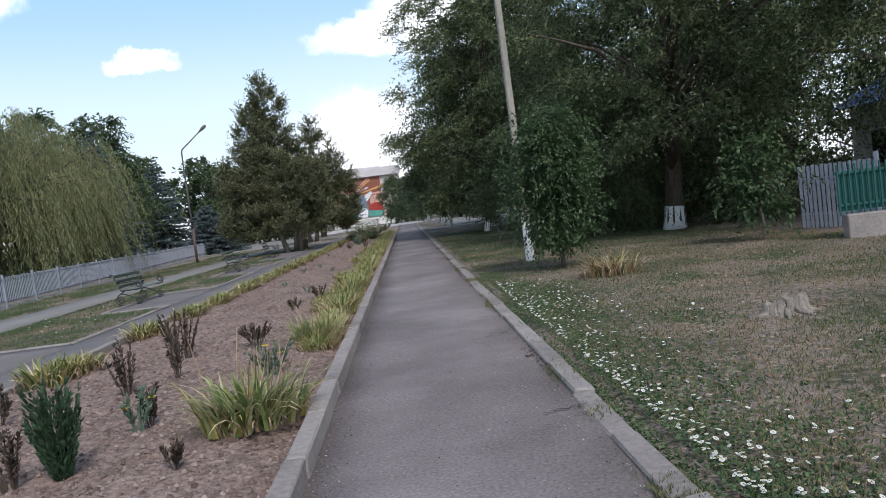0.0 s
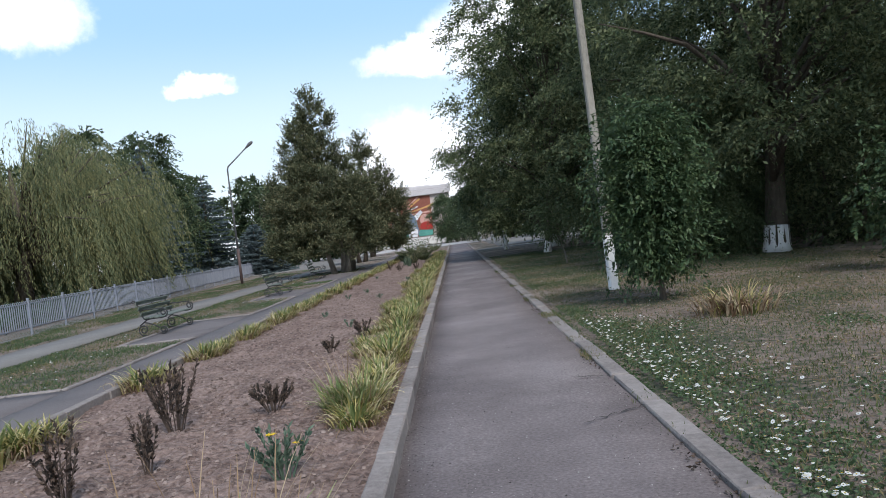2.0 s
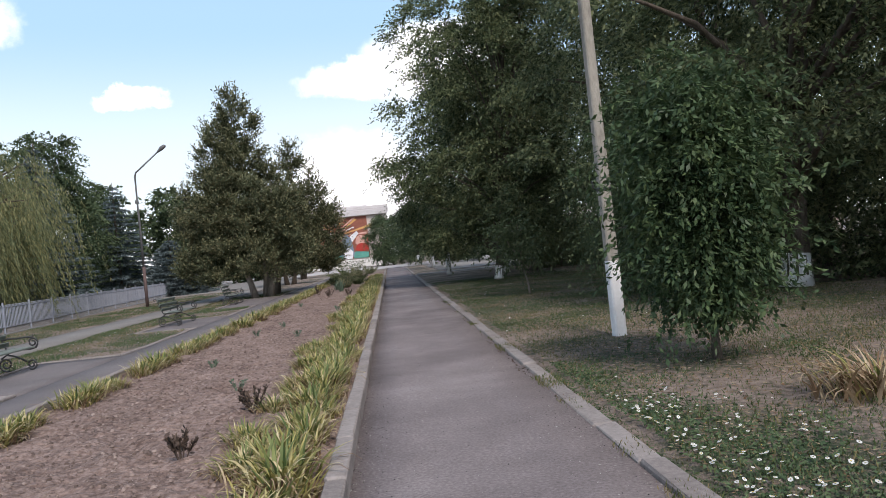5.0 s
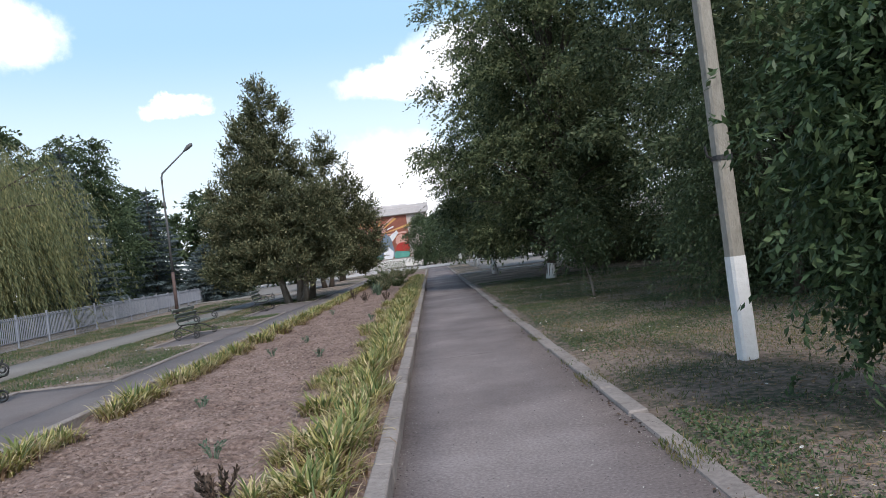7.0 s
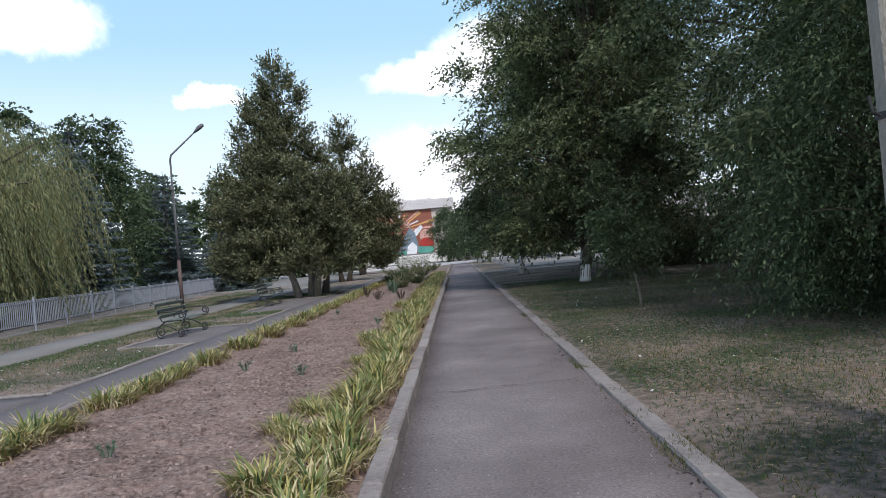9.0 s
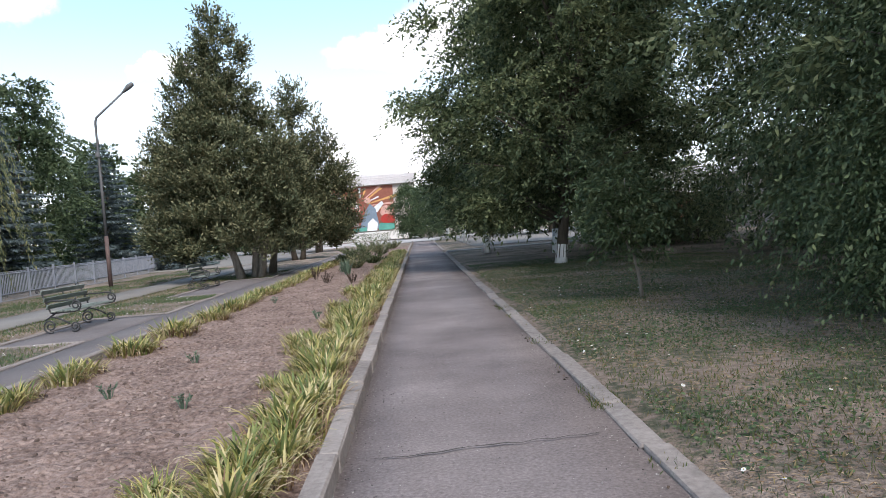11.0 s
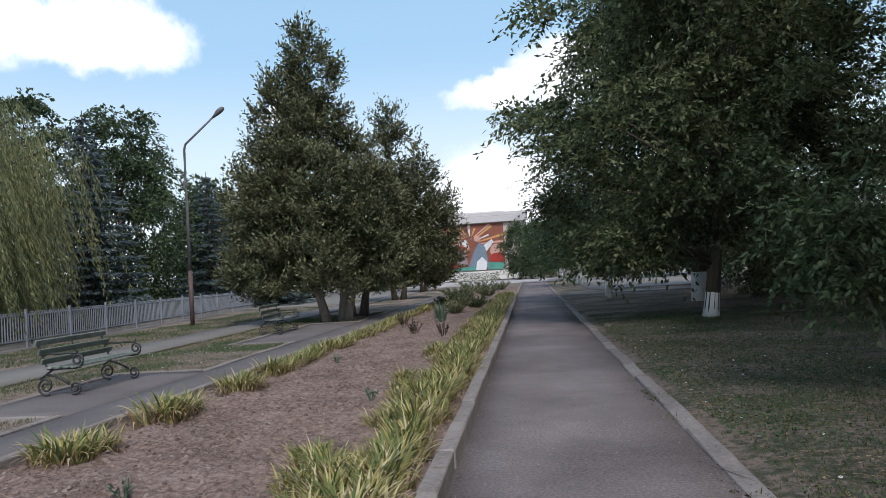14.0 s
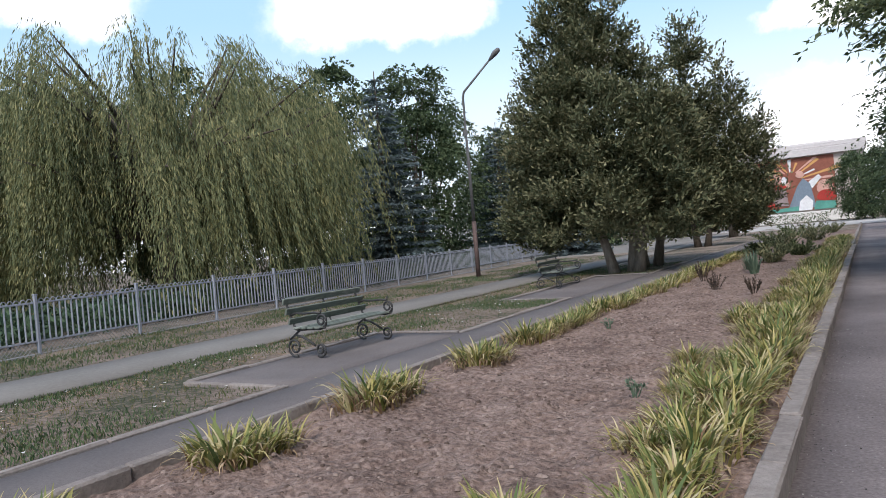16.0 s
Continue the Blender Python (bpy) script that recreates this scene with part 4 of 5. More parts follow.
# ---- kerbs, fences, poles ----
def kerb_stone_mesh(w, l, h, seed):
    rng = random.Random(seed)
    bm = bmesh.new()
    box(bm, w, l - 0.012, h, Matrix.Translation((0, 0, h / 2)), 0.014)
    for v in bm.verts:
        v.co += Vector((rng.uniform(-1, 1), rng.uniform(-1, 1), rng.uniform(-1, 1))) * 0.005
    me = bpy.data.meshes.new("kerb_stone")
    bm.to_mesh(me)
    bm.free()
    me.materials.append(CONCRETE)
    return me


def kerb(label, x, y0, y1, w, h, top, stone=1.0, wobble=0.004, skip=(), seed=1, slope=0.0):
    t = thing("kerb", label, "kerb", 0, 0, 0, kind="structure")
    rng = random.Random(seed)
    meshes = [kerb_stone_mesh(w, stone, h, seed * 10 + k) for k in range(4)]
    n = int(round((y1 - y0) / stone))
    for i in range(n):
        if i in skip:
            continue
        ob = part_of("kerb_stone", meshes[rng.randrange(4)], CONCRETE, t)
        ob.matrix_basis = pose(x + slope * i + rng.uniform(-1, 1) * wobble, y0 + (i + 0.5) * stone, top - h + rng.uniform(-1, 1) * wobble, rng.uniform(-.4, .4), rng.uniform(-1, 1) * wobble * 200, rng.uniform(-.3, .3))
    return t


kerb("raised grey concrete kerb between path and flower bed", -0.062, -8, 52, 0.14, 0.24, 0.145, 1.0, 0.004, seed=1)
kerb("lower grey concrete kerb further along the bed", -0.16, 52.2, 92, 0.12, 0.2, 0.10, 1.0, 0.006, seed=2)
kerb("flush worn concrete kerb between path and lawn", 1.955, -8, 56, 0.17, 0.16, 0.024, 1.0, 0.014, seed=3)
kerb("flush worn concrete kerb between path and lawn", 1.955, 59, 91, 0.17, 0.16, 0.03, 1.0, 0.01, seed=4)
kerb("low concrete kerb between flower bed and side path", -3.95, -8, 74, 0.10, 0.22, 0.115, 1.0, 0.006, seed=5)
for k, (a, b) in enumerate(((-6, 11.5), (15.2, 20.2), (24.4, 29.8), (33.7, 38.5), (45.0, 74))):
    n = max(1, round(b - a))
    kerb("thin concrete edging between side path and grass", -5.17, a, b, 0.09, 0.12, 0.022, (b - a) / n, 0.006, seed=20 + k)
    if k:
        t = thing("kerb", "thin concrete edging across the end of a bench bay", "kerb", 0, 0, 0, kind="structure")
        me = kerb_stone_mesh(0.09, 0.78, 0.12, 40 + k)
        for yy in (a + 0.05, b - 0.05):
            for i in range(2):
                ob = part_of("kerb_stone", me, CONCRETE, t)
                ob.matrix_basis = pose(-5.62 - 0.78 * i, yy, -0.1, 0, 0, 90)
for k, (a, b) in enumerate(((11.5, 15.2), (20.2, 24.4), (29.8, 33.7), (38.5, 45.0))):
    n = round(b - a)
    kerb("thin concrete edging behind a bench bay", -6.8, a, b, 0.09, 0.12, 0.022, (b - a) / n, 0.006, seed=60 + k)


def fence_section():
    L = 2.352
    t = thing("fence_section", "grey painted metal fence panel of upright bars", "fence", group="park fence")
    bm = bmesh.new()
    box(bm, 0.06, 0.06, 1.17, Matrix.Translation((0, 0, 0.565)), 0.006)
    box(bm, 0.075, 0.075, 0.02, Matrix.Translation((0, 0, 1.155)), 0.004)
    part("post", bm, FENCE, t)
    for z in (1.0, 0.27):
        bm = bmesh.new()
        box(bm, 0.03, L - 0.07, 0.035, Matrix.Translation((0, L / 2, z)), 0.004)
        part("rail", bm, FENCE, t)
    bm = bmesh.new()
    tube(bm, [(0, 0, 0.29), (0, 0, 0.98)], 0.017, 6)
    me = bpy.data.meshes.new("bar")
    bm.to_mesh(me)
    bm.free()
    bm = bmesh.new()
    tube(bm, [(0, -0.055, 1.018), (0, -0.045, 1.05), (0, -0.02, 1.075), (0, 0.02, 1.075), (0, 0.045, 1.05), (0, 0.055, 1.018)], 0.009, 5)
    loop = bpy.data.meshes.new("top_loop")
    bm.to_mesh(loop)
    bm.free()
    for k in range(18):
        ob = part_of("bar", me, FENCE, t)
        ob.matrix_basis = pose(0, 0.12 + k * (L - 0.24) / 17, 0)
        ob = part_of("top_loop", loop, FENCE, t)
        ob.matrix_basis = pose(0, 0.12 + k * (L - 0.24) / 17, 0)
    bm = bmesh.new()
    for k in range(26):
        y = 0.06 + k * (L - 0.12) / 25
        for s in (-1, 1):
            y2 = y + s * 0.2
            if 0.03 < y2 < L - 0.03:
                tube(bm, [(0.004 * s, y, 0.05), (0.004 * s, y2, 0.25)], 0.006, 4, False)
    part("lattice", bm, FENCE_BASE, t, "diamond lattice of thin grey bars")
    bm = bmesh.new()
    box(bm, 0.10, L - 0.07, 0.09, Matrix.Translation((0, L / 2, 0.0)), 0.01)
    part("plinth", bm, FENCE_BASE, t)
    return t


first = fence_section()
turn = math.degrees(math.atan(0.1))
for k in range(-4, 21):
    y = 31.55 + 2.34 * k
    m = pose(-13 - 0.1 * (y - 30), y, -0.02, 0, 0, turn)
    if k == -4:
        first.matrix_basis = m
    else:
        copy_thing(first, m)


def spiral(cx, cz, r0, r1, a0, turns, n=26):
    return [(cx + (r0 + (r1 - r0) * i / n) * math.cos(a0 + turns * 2 * math.pi * i / n), cz + (r0 + (r1 - r0) * i / n) * math.sin(a0 + turns * 2 * math.pi * i / n)) for i in range(n + 1)]


def bench():
    """Faces +x; its length runs along y."""
    t = thing("park_bench", "worn green slatted park bench with black scrolled iron ends", "bench", group="park benches")
    L = 1.75
    for y in (-0.78, 0.78):
        bm = bmesh.new()

        def bar(pts, r=0.017):
            tube(bm, [(x, y, z) for x, z in pts], r, 6)
        bar([(x, z) for x, z in spiral(-0.22, 0.15, 0.135, 0.03, -1.2, -1.7)])
        bar([(x, z) for x, z in spiral(0.25, 0.115, 0.10, 0.025, -2.2, 1.6)])
        bar([(-0.30, 0.26), (-0.20, 0.325), (-0.08, 0.30), (0.05, 0.24), (0.16, 0.17)])
        bar([(-0.20, 0.325), (-0.10, 0.39), (0.05, 0.40), (0.25, 0.40), (0.36, 0.42)])
        bar([(-0.10, 0.39), (-0.18, 0.40), (-0.24, 0.55), (-0.32, 0.78), (-0.37, 0.86), (-0.42, 0.86), (-0.43, 0.82), (-0.40, 0.80)])
        bar(spiral(0.30, 0.52, 0.10, 0.03, -1.5, 1.5))
        bar([(0.30, 0.62), (0.18, 0.63), (0.0, 0.62), (-0.15, 0.63), (-0.25, 0.60)])
        bar([(0.30, 0.62), (0.31, 0.68)], 0.012)
        part("scrolled_end", bm, IRON, t, "black wrought-iron scrolled bench end", True)
    bm = bmesh.new()
    tube(bm, [(-0.185, 0, 0.41), (-0.25, 0, 0.58), (-0.345, 0, 0.84)], 0.012, 6)
    part("back_brace", bm, IRON, t)
    bm = bmesh.new()
    box(bm, 0.088, L, 0.028, Matrix(), 0.006)
    me = bpy.data.meshes.new("slat")
    bm.to_mesh(me)
    bm.free()
    me.materials.append(BENCH_WOOD)
    for x, z, r in ((-0.10, 0.425, 0), (0.03, 0.425, 0), (0.16, 0.425, 0), (0.29, 0.428, -6), (-0.205, 0.52, 108), (-0.25, 0.66, 108), (-0.295, 0.80, 108)):
        ob = part_of("slat", me, BENCH_WOOD, t)
        ob.matrix_basis = pose(x, 0, z, 0, r, 0)
    return t


b = bench()
b.matrix_basis = pose(-6.35, 32.25, -0.005, 0, 0, 0)
for x, y, r in ((-6.75, 41.85, 3), (-6.75, 22.7, -1)):
    copy_thing(b, pose(x, y, -0.005, 0, 0, r))


def lamp_post():
    t = thing("street_lamp", "tall thin dark steel street lamp with an angled arm", "street lamp", -12.6, 48.2, -0.05)
    bm = bmesh.new()
    tube(bm, [(0, 0, 0), (0, 0, 2.2)], [0.085, 0.085], 12)
    part("lower_pole", bm, RUST, t, "rusty brown lower pole", True)
    bm = bmesh.new()
    tube(bm, [(0, 0, 2.2), (0.0, 0, 4.6), (0, 0, 7.0), (0.06, 0, 7.2), (1.35, 0, 8.25)], [0.065, 0.06, 0.05, 0.045, 0.035], 10)
    part("arm", bm, LAMP_GREY, t, smooth=True)
    bm = bmesh.new()
    tube(bm, [(-0.03, 0, 5.55), (-0.03, 0, 5.75)], 0.1, 8)
    part("clamp", bm, LAMP_GREY, t)
    bm = bmesh.new()
    tube(bm, [(1.25, 0, 8.17), (1.35, 0, 8.25), (1.5, 0, 8.38), (1.68, 0, 8.5), (1.72, 0, 8.53)], [0.04, 0.07, 0.11, 0.09, 0.03], 10)
    part("lamp_head", bm, LAMP_GREY, t, "small oval lamp head", True)


lamp_post()


def utility_pole():
    t = thing("utility_pole", "weathered concrete utility pole with a whitewashed foot", "utility pole", 3.65, 19.75, -0.08, 8)
    bm = bmesh.new()

    def shaft(z0, z1, grow=0.0):
        for z in (z0, z1):
            w, d = 0.088 - 0.003 * z + grow, 0.08 - 0.002 * z + grow
            yield [(sx * w - 0.010 * z, sy * d, z) for sx, sy in ((-1, -.7), (-.7, -1), (.7, -1), (1, -.7), (1, .7), (.7, 1), (-.7, 1), (-1, .7))]

    def loft(rings):
        vs = [[bm.verts.new(p) for p in r] for r in rings]
        for a, c in zip(vs, vs[1:]):
            for k in range(8):
                bm.faces.new((a[k], a[(k + 1) % 8], c[(k + 1) % 8], c[k]))
        bm.faces.new(vs[0][::-1])
        bm.faces.new(vs[-1])
    loft(list(shaft(0, 9.0)))
    part("shaft", bm, POLE, t)
    bm = bmesh.new()
    loft(list(shaft(0.02, 1.17, 0.004)))
    part("whitewash", bm, LIME, t, "whitewashed foot of the pole")
    bm = bmesh.new()
    loft(list(shaft(2.2, 2.25, 0.012)))
    tube(bm, [(-0.14, -0.02, 2.22), (-0.2, -0.03, 2.25), (-0.22, -0.03, 2.36)], 0.012, 6)
    part("steel_band", bm, IRON, t, "dark steel band with a hook")


utility_pole()


def yard_fences():
    t = thing("grey_fence", "grey corrugated metal fence panel with a pointed top", "fence", 9.9, 18.8, -0.03, -62)
    for k in range(16):
        bm = bmesh.new()
        box(bm, 0.075, 0.018, 1.42 + 0.03 * (k % 2), Matrix.Translation((0.06 + k * 0.105, 0, 0.74)), 0.006)
        part("board", bm, FENCE, t)
    for z in (0.35, 1.15):
        bm = bmesh.new()
        box(bm, 1.74, 0.04, 0.05, Matrix.Translation((0.87, 0.035, z)), 0.005)
        part("rail", bm, FENCE, t)
    bm = bmesh.new()
    box(bm, 0.08, 0.08, 1.6, Matrix.Translation((1.78, 0.0, 0.8)), 0.008)
    part("post", bm, FENCE, t)
    t = thing("green_fence", "green painted metal fence on a grey concrete base", "fence", 8.75, 15.6, -0.03, -12)
    bm = bmesh.new()
    box(bm, 5.0, 0.3, 0.5, Matrix.Translation((2.65, 0, 0.24)), 0.02)
    part("concrete_base", bm, CONCRETE, t, "grey concrete base wall")
    bm = bmesh.new()
    tube(bm, [(0, 0, 0.47), (0, 0, 1.42)], 0.018, 6)
    me = bpy.data.meshes.new("bar")
    bm.to_mesh(me)
    bm.free()
    for k in range(46):
        ob = part_of("bar", me, GREEN_PAINT, t)
        ob.matrix_basis = pose(0.08 + k * 0.105, 0, 0)
    for z in (0.66, 1.26):
        bm = bmesh.new()
        box(bm, 4.9, 0.03, 0.05, Matrix.Translation((2.5, 0.03, z)), 0.004)
        part("rail", bm, GREEN_PAINT, t)
    bm = bmesh.new()
    box(bm, 4.85, 0.012, 0.74, Matrix.Translation((2.5, 0.06, 0.92)), 0.003)
    part("backing_sheet", bm, GREEN_PAINT, t)


yard_fences()


# ---- plants of the flower bed ----
def blades(n, r, h, w, bend, rng, segs=5, inner=0.0):
    """Strap leaves in a fan: each a bent, folded, tapering strip."""
    v, q = [], []
    for _ in range(n):
        a, rr = rng.uniform(0, 2 * math.pi), r * rng.uniform(inner, 1)
        bx, by = rr * math.cos(a), rr * math.sin(a) * 0.8
        dr = a + rng.normal() * 0.7
        ln, bd, ww = h * rng.uniform(0.55, 1.2), bend * rng.uniform(0.3, 1.5), w * rng.uniform(0.7, 1.2)
        side = (-math.sin(dr), math.cos(dr))
        x, y, z, th = bx, by, 0.0, rng.uniform(0.05, 0.45)
        b = len(v)
        for i in range(segs + 1):
            f = i / segs
            k = ww * (1 - f ** 2.2) * 0.5 + 0.001
            v += [(x + side[0] * k, y + side[1] * k, z), (x - side[0] * k, y - side[1] * k, z)]
            x += math.cos(dr) * math.sin(th) * ln / segs
            y += math.sin(dr) * math.sin(th) * ln / segs
            z = max(0.012, z + math.cos(th) * ln / segs)
            th += bd / segs * (0.5 + 1.4 * f)
        q += [[b + 2 * i, b + 2 * i + 1, b + 2 * i + 3, b + 2 * i + 2] for i in range(segs)]
    return v, q


def plant_set(name, specs, seed):
    rng = np.random.default_rng(seed)
    return [(pn, mesh_np(pn, *blades(*args, rng)), mat) for pn, args, mat in specs]


IRIS_SETS = [plant_set("iris", [("leaves", (130, 0.27, 0.37, 0.024, 1.9), IRIS), ("dry_leaves", (75, 0.34, 0.34, 0.017, 3.3), STRAW), ("fresh_leaves", (26, 0.17, 0.40, 0.032, 0.9), IRIS_GREEN)], 300 + k) for k in range(6)]
LILY_SET = plant_set("daylily", [("leaves", (190, 0.36, 0.50, 0.030, 1.35), IRIS_PALE), ("yellow_leaves", (90, 0.36, 0.48, 0.026, 1.7), IRIS), ("dry_leaves", (70, 0.40, 0.42, 0.015, 3.2), STRAW), ("dry_leaves", (50, 0.34, 0.80, 0.008, 0.4), STRAW), ("fresh_leaves", (14, 0.07, 0.50, 0.05, 0.35), IRIS_GREEN)], 330)
DRY_SET = plant_set("dry", [("leaves", (190, 0.55, 0.58, 0.024, 2.4), STRAW), ("yellow_leaves", (60, 0.5, 0.6, 0.026, 1.5), IRIS)], 331)
YUCCA_SET = plant_set("yucca", [("leaves", (60, 0.10, 0.62, 0.035, 0.25), SAGE)], 332)


def plant(name, label, parts, x, y, s=1.0, rz=0.0, group="", z=None):
    t = thing(name, label, "plant", x, y, (soil_height(x, y) - 0.01) if z is None else z, rz, group)
    t.scale = (s * 0.92, s * 0.92, s * 0.72)
    for pn, me, mat in parts:
        part_of(pn, me, mat, t)
    return t


rng = random.Random(4)
il = "clump of iris with green and yellowing sword leaves"
row = [(-0.42, 12.0, 1.1), (-0.45, 14.3, 1.15)]
y = 14.9
while y < 60:
    row.append((-0.44 + rng.uniform(-0.1, 0.08), y, rng.uniform(0.85, 1.12)))
    if rng.random() < 0.55:
        row.append((-0.72 + rng.uniform(-0.1, 0.1), y + rng.uniform(-.2, .2), rng.uniform(0.7, 0.95)))
    if rng.random() < 0.32 * (1 + math.sin(y * 1.3)):
        row.append((-0.98 + rng.uniform(-0.1, 0.1), y + rng.uniform(-.2, .2), rng.uniform(0.6, 0.8)))
    y += rng.uniform(0.34, 0.52)
for yy in (11.3, 11.65, 12.6, 13.0, 13.5, 14.0):
    row.append((-0.5 + rng.uniform(-0.1, 0.1), yy, rng.uniform(0.85, 1.05)))
left = [(-3.7, 11.3, 1.35), (-3.5, 11.6, 1.1), (-3.68, 14.4, 1.25), (-3.62, 16.5, 1.1), (-3.6, 17.0, 1.0), (-3.55, 18.5, 1.05), (-3.55, 19.2, .9), (-3.55, 20.8, 1.05), (-3.55, 21.4, 1.1), (-3.55, 22.75, 1.05), (-3.5, 23.6, .9), (-3.52, 24.5, 1.0), (-3.5, 25.8, 1.1),
        (-3.42, 27.4, 1.2), (-3.4, 29.0, 1.25), (-3.36, 30.9, 1.15), (-3.38, 32.3, 1.1), (-3.4, 33.1, .9)]
y = 33.7
while y < 60:
    left.append((-3.4 + rng.uniform(-0.12, 0.12), y, rng.uniform(0.8, 1.1)))
    y += rng.uniform(0.45, 0.75)
for x, y, s in row:
    plant("iris_clump", il, IRIS_SETS[rng.randrange(6)], x, y, s, rng.uniform(0, 360), "irises along the kerb")
left += [(x + 0.05, y + 0.3, s * 0.85) for x, y, s in left if y < 33.5]
for x, y, s in left:
    plant("iris_clump", il, IRIS_SETS[rng.randrange(6)], x, y, s, rng.uniform(0, 360), "irises along the side path")
plant("daylily_clump", "large daylily clump with arching leaves and dry flower stalks", LILY_SET, -0.55, 8.15, 1.15, 20)
plant("daylily_clump", "large daylily clump with arching leaves and dry flower stalks", LILY_SET, -0.55, 11.75, 0.9, 140)
plant("dry_lily_clump", "dried straw-coloured lily clump on the lawn", DRY_SET, 4.25, 15.0, 1.1, 0, z=-0.02)
for x, y, s in ((-1.95, 42.1, 1.2), (-2.2, 43.2, 0.9)):
    plant("yucca", "grey-green yucca with stiff pointed leaves in the bed", YUCCA_SET, x, y, s, rng.uniform(0, 360))


def stalk_plant(name, label, x, y, h, r, n, leaf, mat, seed, flowers=0, stalk_mat=None, per=24, spread=0.5):
    g = np.random.default_rng(seed)
    t = thing(name, label, "plant", x, y, soil_height(x, y) - 0.01)
    p, d, tips = [], [], []
    for k in range(n):
        a, o = g.uniform(0, 2 * math.pi), r * g.uniform(0.2, 1)
        hh = h * g.uniform(0.6, 1.1)
        e = Vector((o * math.cos(a), o * math.sin(a), hh))
        b0 = Vector((0.25 * o * math.cos(a), 0.25 * o * math.sin(a), 0))
        if n <= 20:
            bm = bmesh.new()
            tube(bm, [b0, b0.lerp(e, 0.5) + Vector((0, 0, 0.04)), e], [0.006, 0.005, 0.003], 5)
            part("stalk", bm, stalk_mat or ROSE_DRY, t)
        tips.append(e)
        for i in range(per):
            f = g.uniform(0.0 if n > 20 else 0.2, 1.0)
            p.append(tuple(b0.lerp(e, f) + Vector((0, 0, 0.0 if n > 20 else 0.03))))
            d.append((math.cos(a) * 0.5 + g.normal() * spread, math.sin(a) * 0.5 + g.normal() * spread, 0.8))
    part_of("leaves", leaves_mesh("leaves", np.array(p), np.array(d), leaf[0], leaf[1], g), mat, t)
    for k in range(flowers):
        bm = bmesh.new()
        e = tips[k]
        for j in range(8):
            a = j * math.pi / 4
            vs = [bm.verts.new(e + Vector(q)) for q in ((0, 0, 0), (0.025 * math.cos(a - .35), 0.025 * math.sin(a - .35), 0.012), (0.042 * math.cos(a), 0.042 * math.sin(a), 0.01), (0.025 * math.cos(a + .35), 0.025 * math.sin(a + .35), 0.012))]
            bm.faces.new(vs)
        part("flower", bm, YELLOW, t, "yellow flower")


dry = "dry dark brown stalks of a faded bedding plant"
for k, (x, y, h, r, n) in enumerate(((-2.18, 9.9, 0.5, 0.2, 12), (-2.2, 11.8, 0.55, 0.28, 16), (-1.85, 10.4, 0.4, 0.15, 8), (-1.34, 12.0, 0.22, 0.24, 18), (-1.95, 7.4, 0.4, 0.25, 12), (-2.6, 7.6, 0.4, 0.2, 10), (-3.1, 9.3, 0.3, 0.2, 8),
                                     (-0.9, 7.35, 0.16, 0.1, 6), (-2.6, 12.6, 0.45, 0.2, 9), (-1.35, 15.2, 0.2, 0.15, 8), (-1.1, 16.8, 0.22, 0.15, 8), (-1.5, 8.6, 0.3, 0.1, 6), (-2.2, 38.5, 0.35, 0.25, 10), (-1.3, 37.0, 0.3, 0.2, 9), (-2.8, 40.5, 0.4, 0.25, 10))):
    stalk_plant("dry_plant", dry, x, y, h, r, n, (0.045, 0.019), ROSE_DRY, 400 + k, per=44, spread=0.5)
stalk_plant("grey_green_plant", "grey-green leafy plant with a yellow flower", -0.78, 10.1, 0.34, 0.24, 14, (0.06, 0.025), SAGE, 430, 2, SAGE, 20)
stalk_plant("grey_green_plant", "grey-green leafy plant with yellow flowers", -1.55, 8.45, 0.3, 0.16, 10, (0.055, 0.025), SAGE, 431, 2, SAGE, 20)
stalk_plant("thuja", "small dark green upright thuja in the bed", -1.68, 7.5, 0.6, 0.19, 80, (0.05, 0.015), THUJA_AND_SHADE, 432, 0, THUJA_AND_SHADE, 60, 0.25)
for k, (x, y) in enumerate(((-1.5, 18.0), (-2.4, 20.5), (-1.6, 24.0), (-2.5, 24.6), (-2.2, 26.3), (-1.2, 29.5), (-2.7, 33.5))):
    stalk_plant("weed", "small dull green weed on the bare soil", x, y, 0.12, 0.12, 7, (0.04, 0.016), SAGE, 440 + k, 0, SAGE, 9)
for k, (x, y, s) in enumerate(((-2.0, 46.0, 0.9), (-1.5, 48.5, 0.8), (-2.4, 54, 1.3), (-3.0, 57, 1.2), (-1.6, 59, 1.1), (-2.8, 50.5, 0.7), (-2.2, 64, 1.4), (-3.2, 68, 1.5), (-1.4, 70, 1.0))):
    stalk_plant("bed_shrub", "low green shrub at the far end of the bed", x, y, s * 0.5, s * 0.8, 40, (0.12, 0.04), (JUNIPER, ELM)[k % 2], 460 + k, 0, JUNIPER, 26, 0.6)


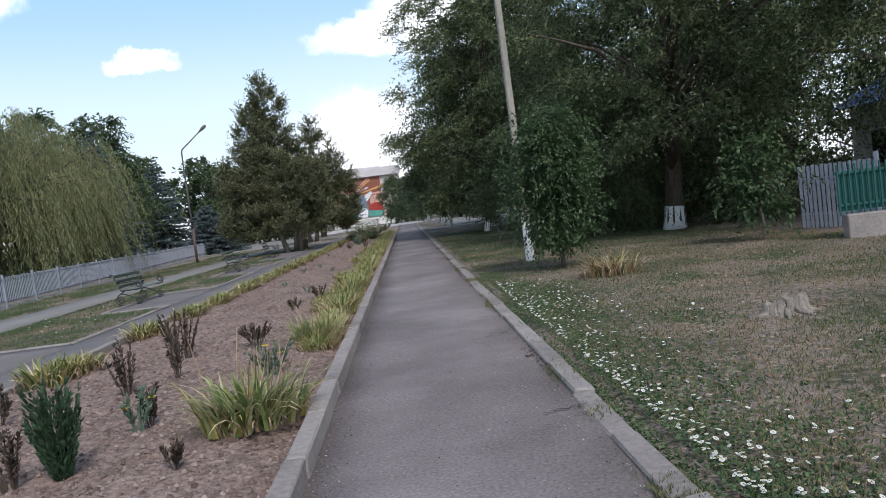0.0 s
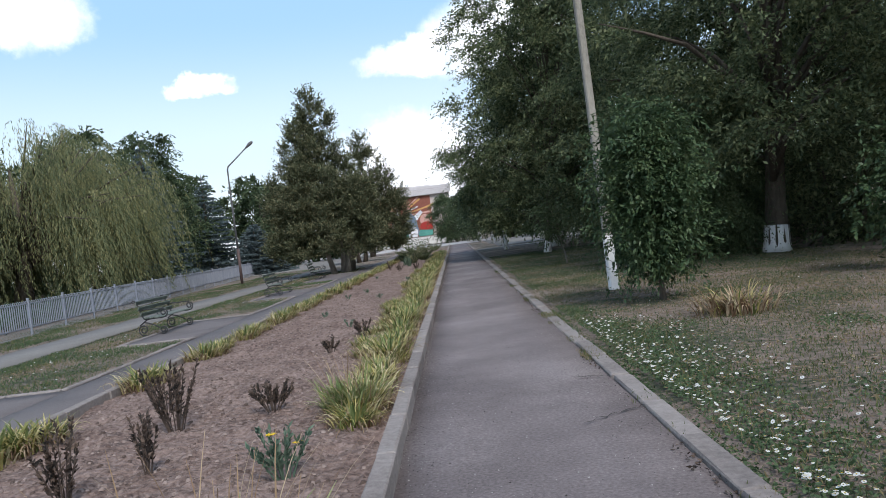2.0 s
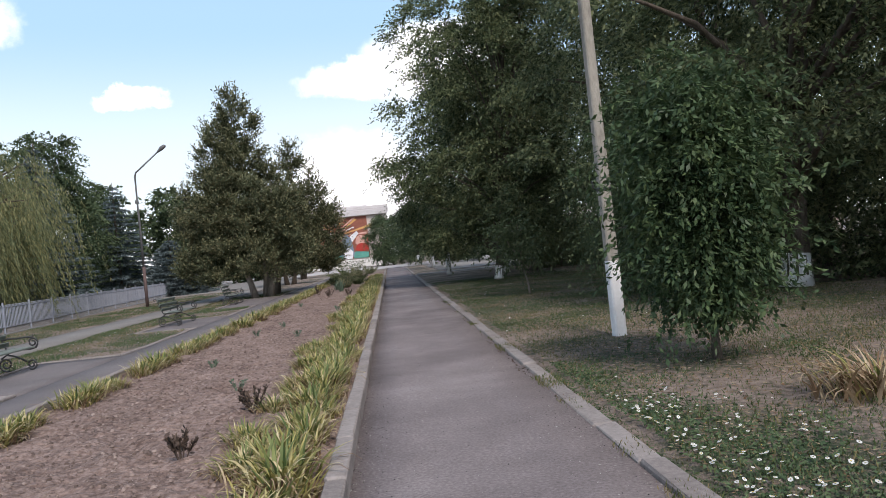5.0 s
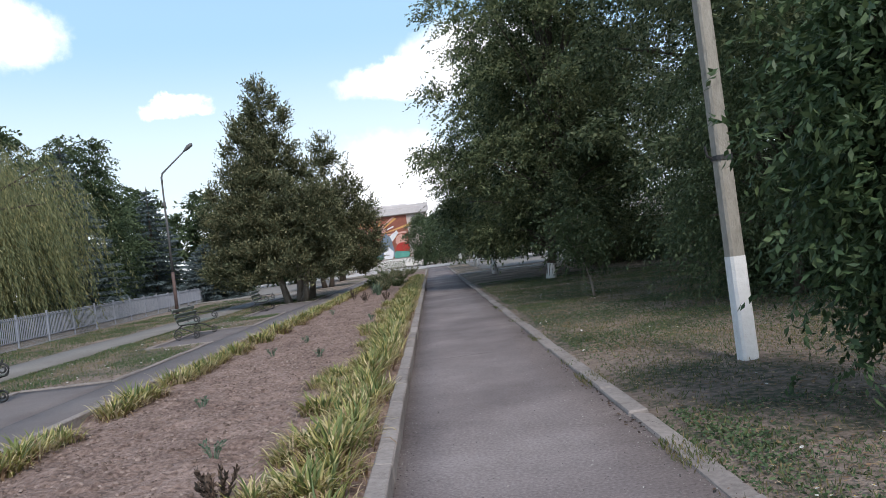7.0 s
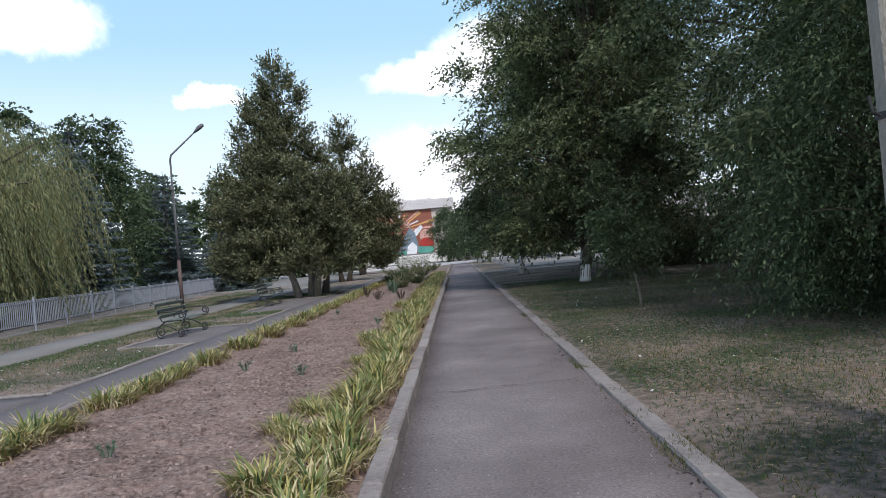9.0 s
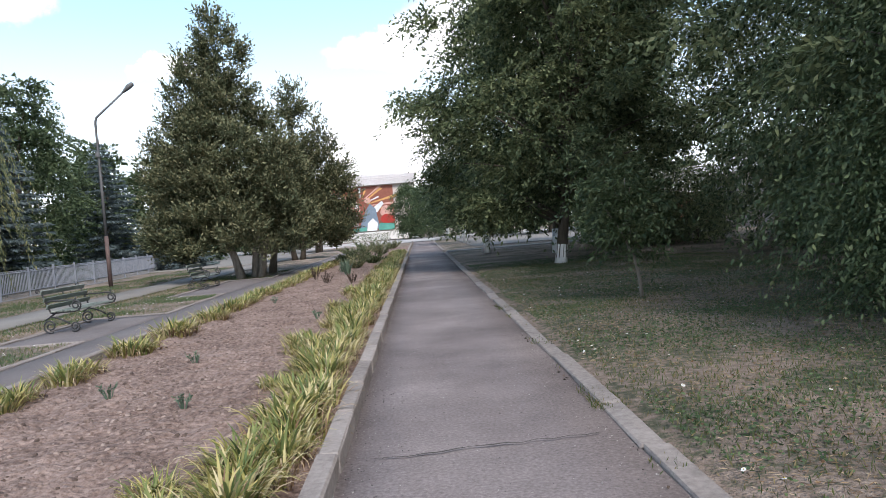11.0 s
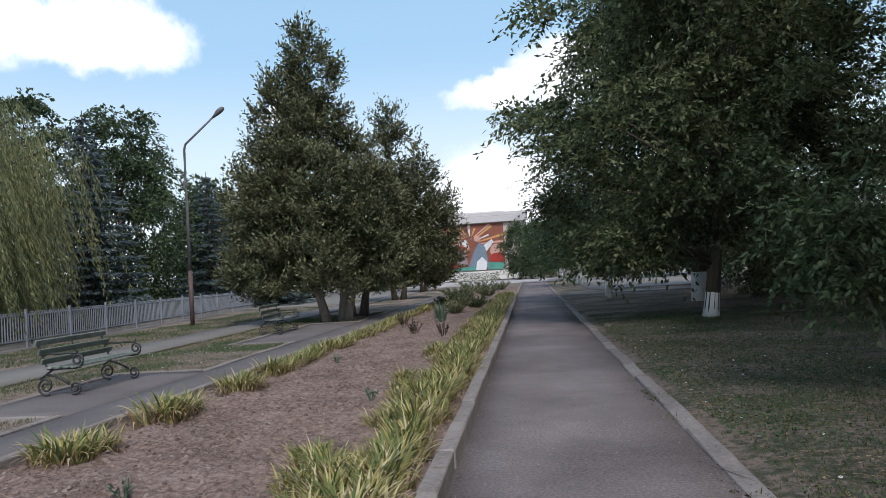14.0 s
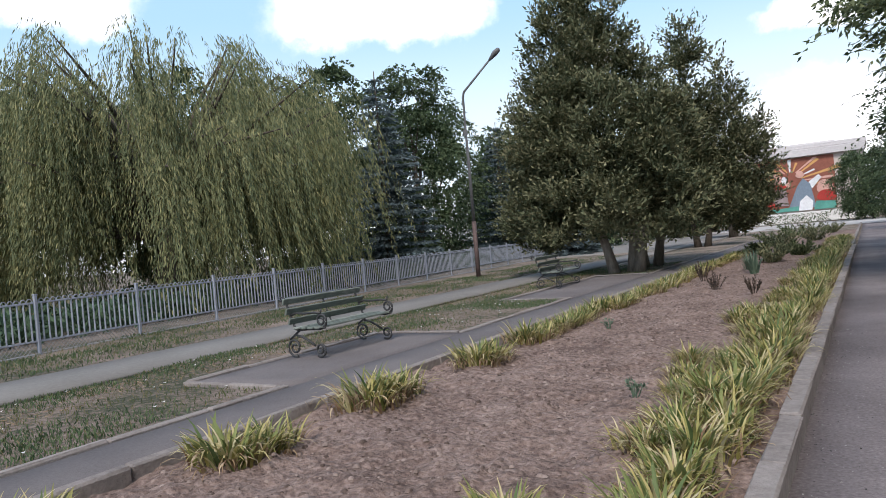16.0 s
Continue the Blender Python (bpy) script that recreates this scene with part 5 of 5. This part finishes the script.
def stump():
    """A low split stump: two upright halves round a darker, lower middle, with roots that run out into the grass."""
    t = thing("tree_stump", "weathered grey-brown tree stump split in two with spreading roots", "stump", 4.58, 9.9, -0.03)
    t.scale = (0.7, 0.7, 0.8)
    g = random.Random(3)
    for cx, cy, rad, top, mat, label in ((-0.16, 0.0, 0.15, 0.19, DEADWOOD, ""), (0.17, 0.02, 0.19, 0.22, DEADWOOD, ""), (0.0, 0.10, 0.12, 0.12, BARK, "darker low middle between the halves")):
        bm = bmesh.new()
        rings = []
        for z, k in ((0, 1.55), (0.05, 1.2), (0.11, 1.0), (0.16, 0.93), (top, 0.82)):
            rings.append([bm.verts.new((cx + rad * k * (1 + 0.16 * math.sin(5 * a + cx * 9) + g.uniform(-.07, .07)) * math.cos(a), cy + rad * k * (1 + 0.14 * math.sin(4 * a)) * math.sin(a),
                                        min(z, top) * (1 + (0.16 * math.sin(3 * a + 1) if z == top else 0)))) for a in [2 * math.pi * n / 24 for n in range(24)]])
        for a, b in zip(rings, rings[1:]):
            for n in range(24):
                bm.faces.new((a[n], a[(n + 1) % 24], b[(n + 1) % 24], b[n]))
        c = bm.verts.new((cx, cy, top * 0.7))
        for n in range(24):
            bm.faces.new((rings[-1][n], rings[-1][(n + 1) % 24], c))
        part("wood", bm, mat, t, label)
    for a, ln in ((3.3, 0.42), (2.7, 0.34), (-0.15, 0.36), (0.5, 0.3), (4.4, 0.3), (5.3, 0.28)):
        bm = bmesh.new()
        tube(bm, [(math.cos(a) * d, math.sin(a) * d * 0.8, z) for d, z in ((0.16, 0.08), (0.28, 0.05), (0.2 + ln * 0.6, 0.03), (0.2 + ln, 0.005))], [0.06, 0.05, 0.035, 0.015], 7)
        part("root", bm, DEADWOOD, t, smooth=True)


stump()


def cracks():
    """Dark weedy joints and cracks along the right kerb and across the asphalt."""
    g = random.Random(9)
    for x0, y0, x1, y1 in ((1.35, 10.6, 1.9, 10.9), (0.3, 5.95, 1.9, 6.05), (1.55, 7.6, 1.9, 7.7), (1.5, 12.2, 1.9, 12.0), (1.7, 18.2, 2.0, 17.6), (1.72, 19.4, 1.98, 18.9), (0.2, 22.2, 1.7, 22.35), (1.75, 27.0, 2.0, 26.5)):
        bm = bmesh.new()
        n = 14
        prev = None
        for i in range(n + 1):
            f = i / n
            x, y = x0 + (x1 - x0) * f, y0 + (y1 - y0) * f + g.uniform(-.03, .03)
            w = g.uniform(0.004, 0.016) * (1 - abs(2 * f - 1) * 0.6)
            cur = (bm.verts.new((x, y - w, 0.0165)), bm.verts.new((x, y + w, 0.0165)))
            if prev:
                bm.faces.new((prev[0], cur[0], cur[1], prev[1]))
            prev = cur
        ob = part("crack", bm, STAIN)
        tagged(ob, "dark crack filled with dirt in the asphalt", "crack", kind="structure")


cracks()
scattered("joint_weeds", "green weeds growing along the kerb joint", "weeds", 3600, (1.80, 2.06, 3, 30), (0.05, 0.008), GRASS, 6, lambda x, y: max(0, noise.noise(Vector((y * 1.1, 0, 4))) * 2), lift=0.06)
scattered("joint_litter", "dark dead leaves and dirt caught along the kerb", "litter", 420, (1.78, 2.04, 5.5, 30), (0.035, 0.018), ROSE_DRY, 7, lambda x, y: max(0, noise.noise(Vector((x * 1.5, y * 0.9, 14))) * 2.2 - 0.2), True, lift=0.068)
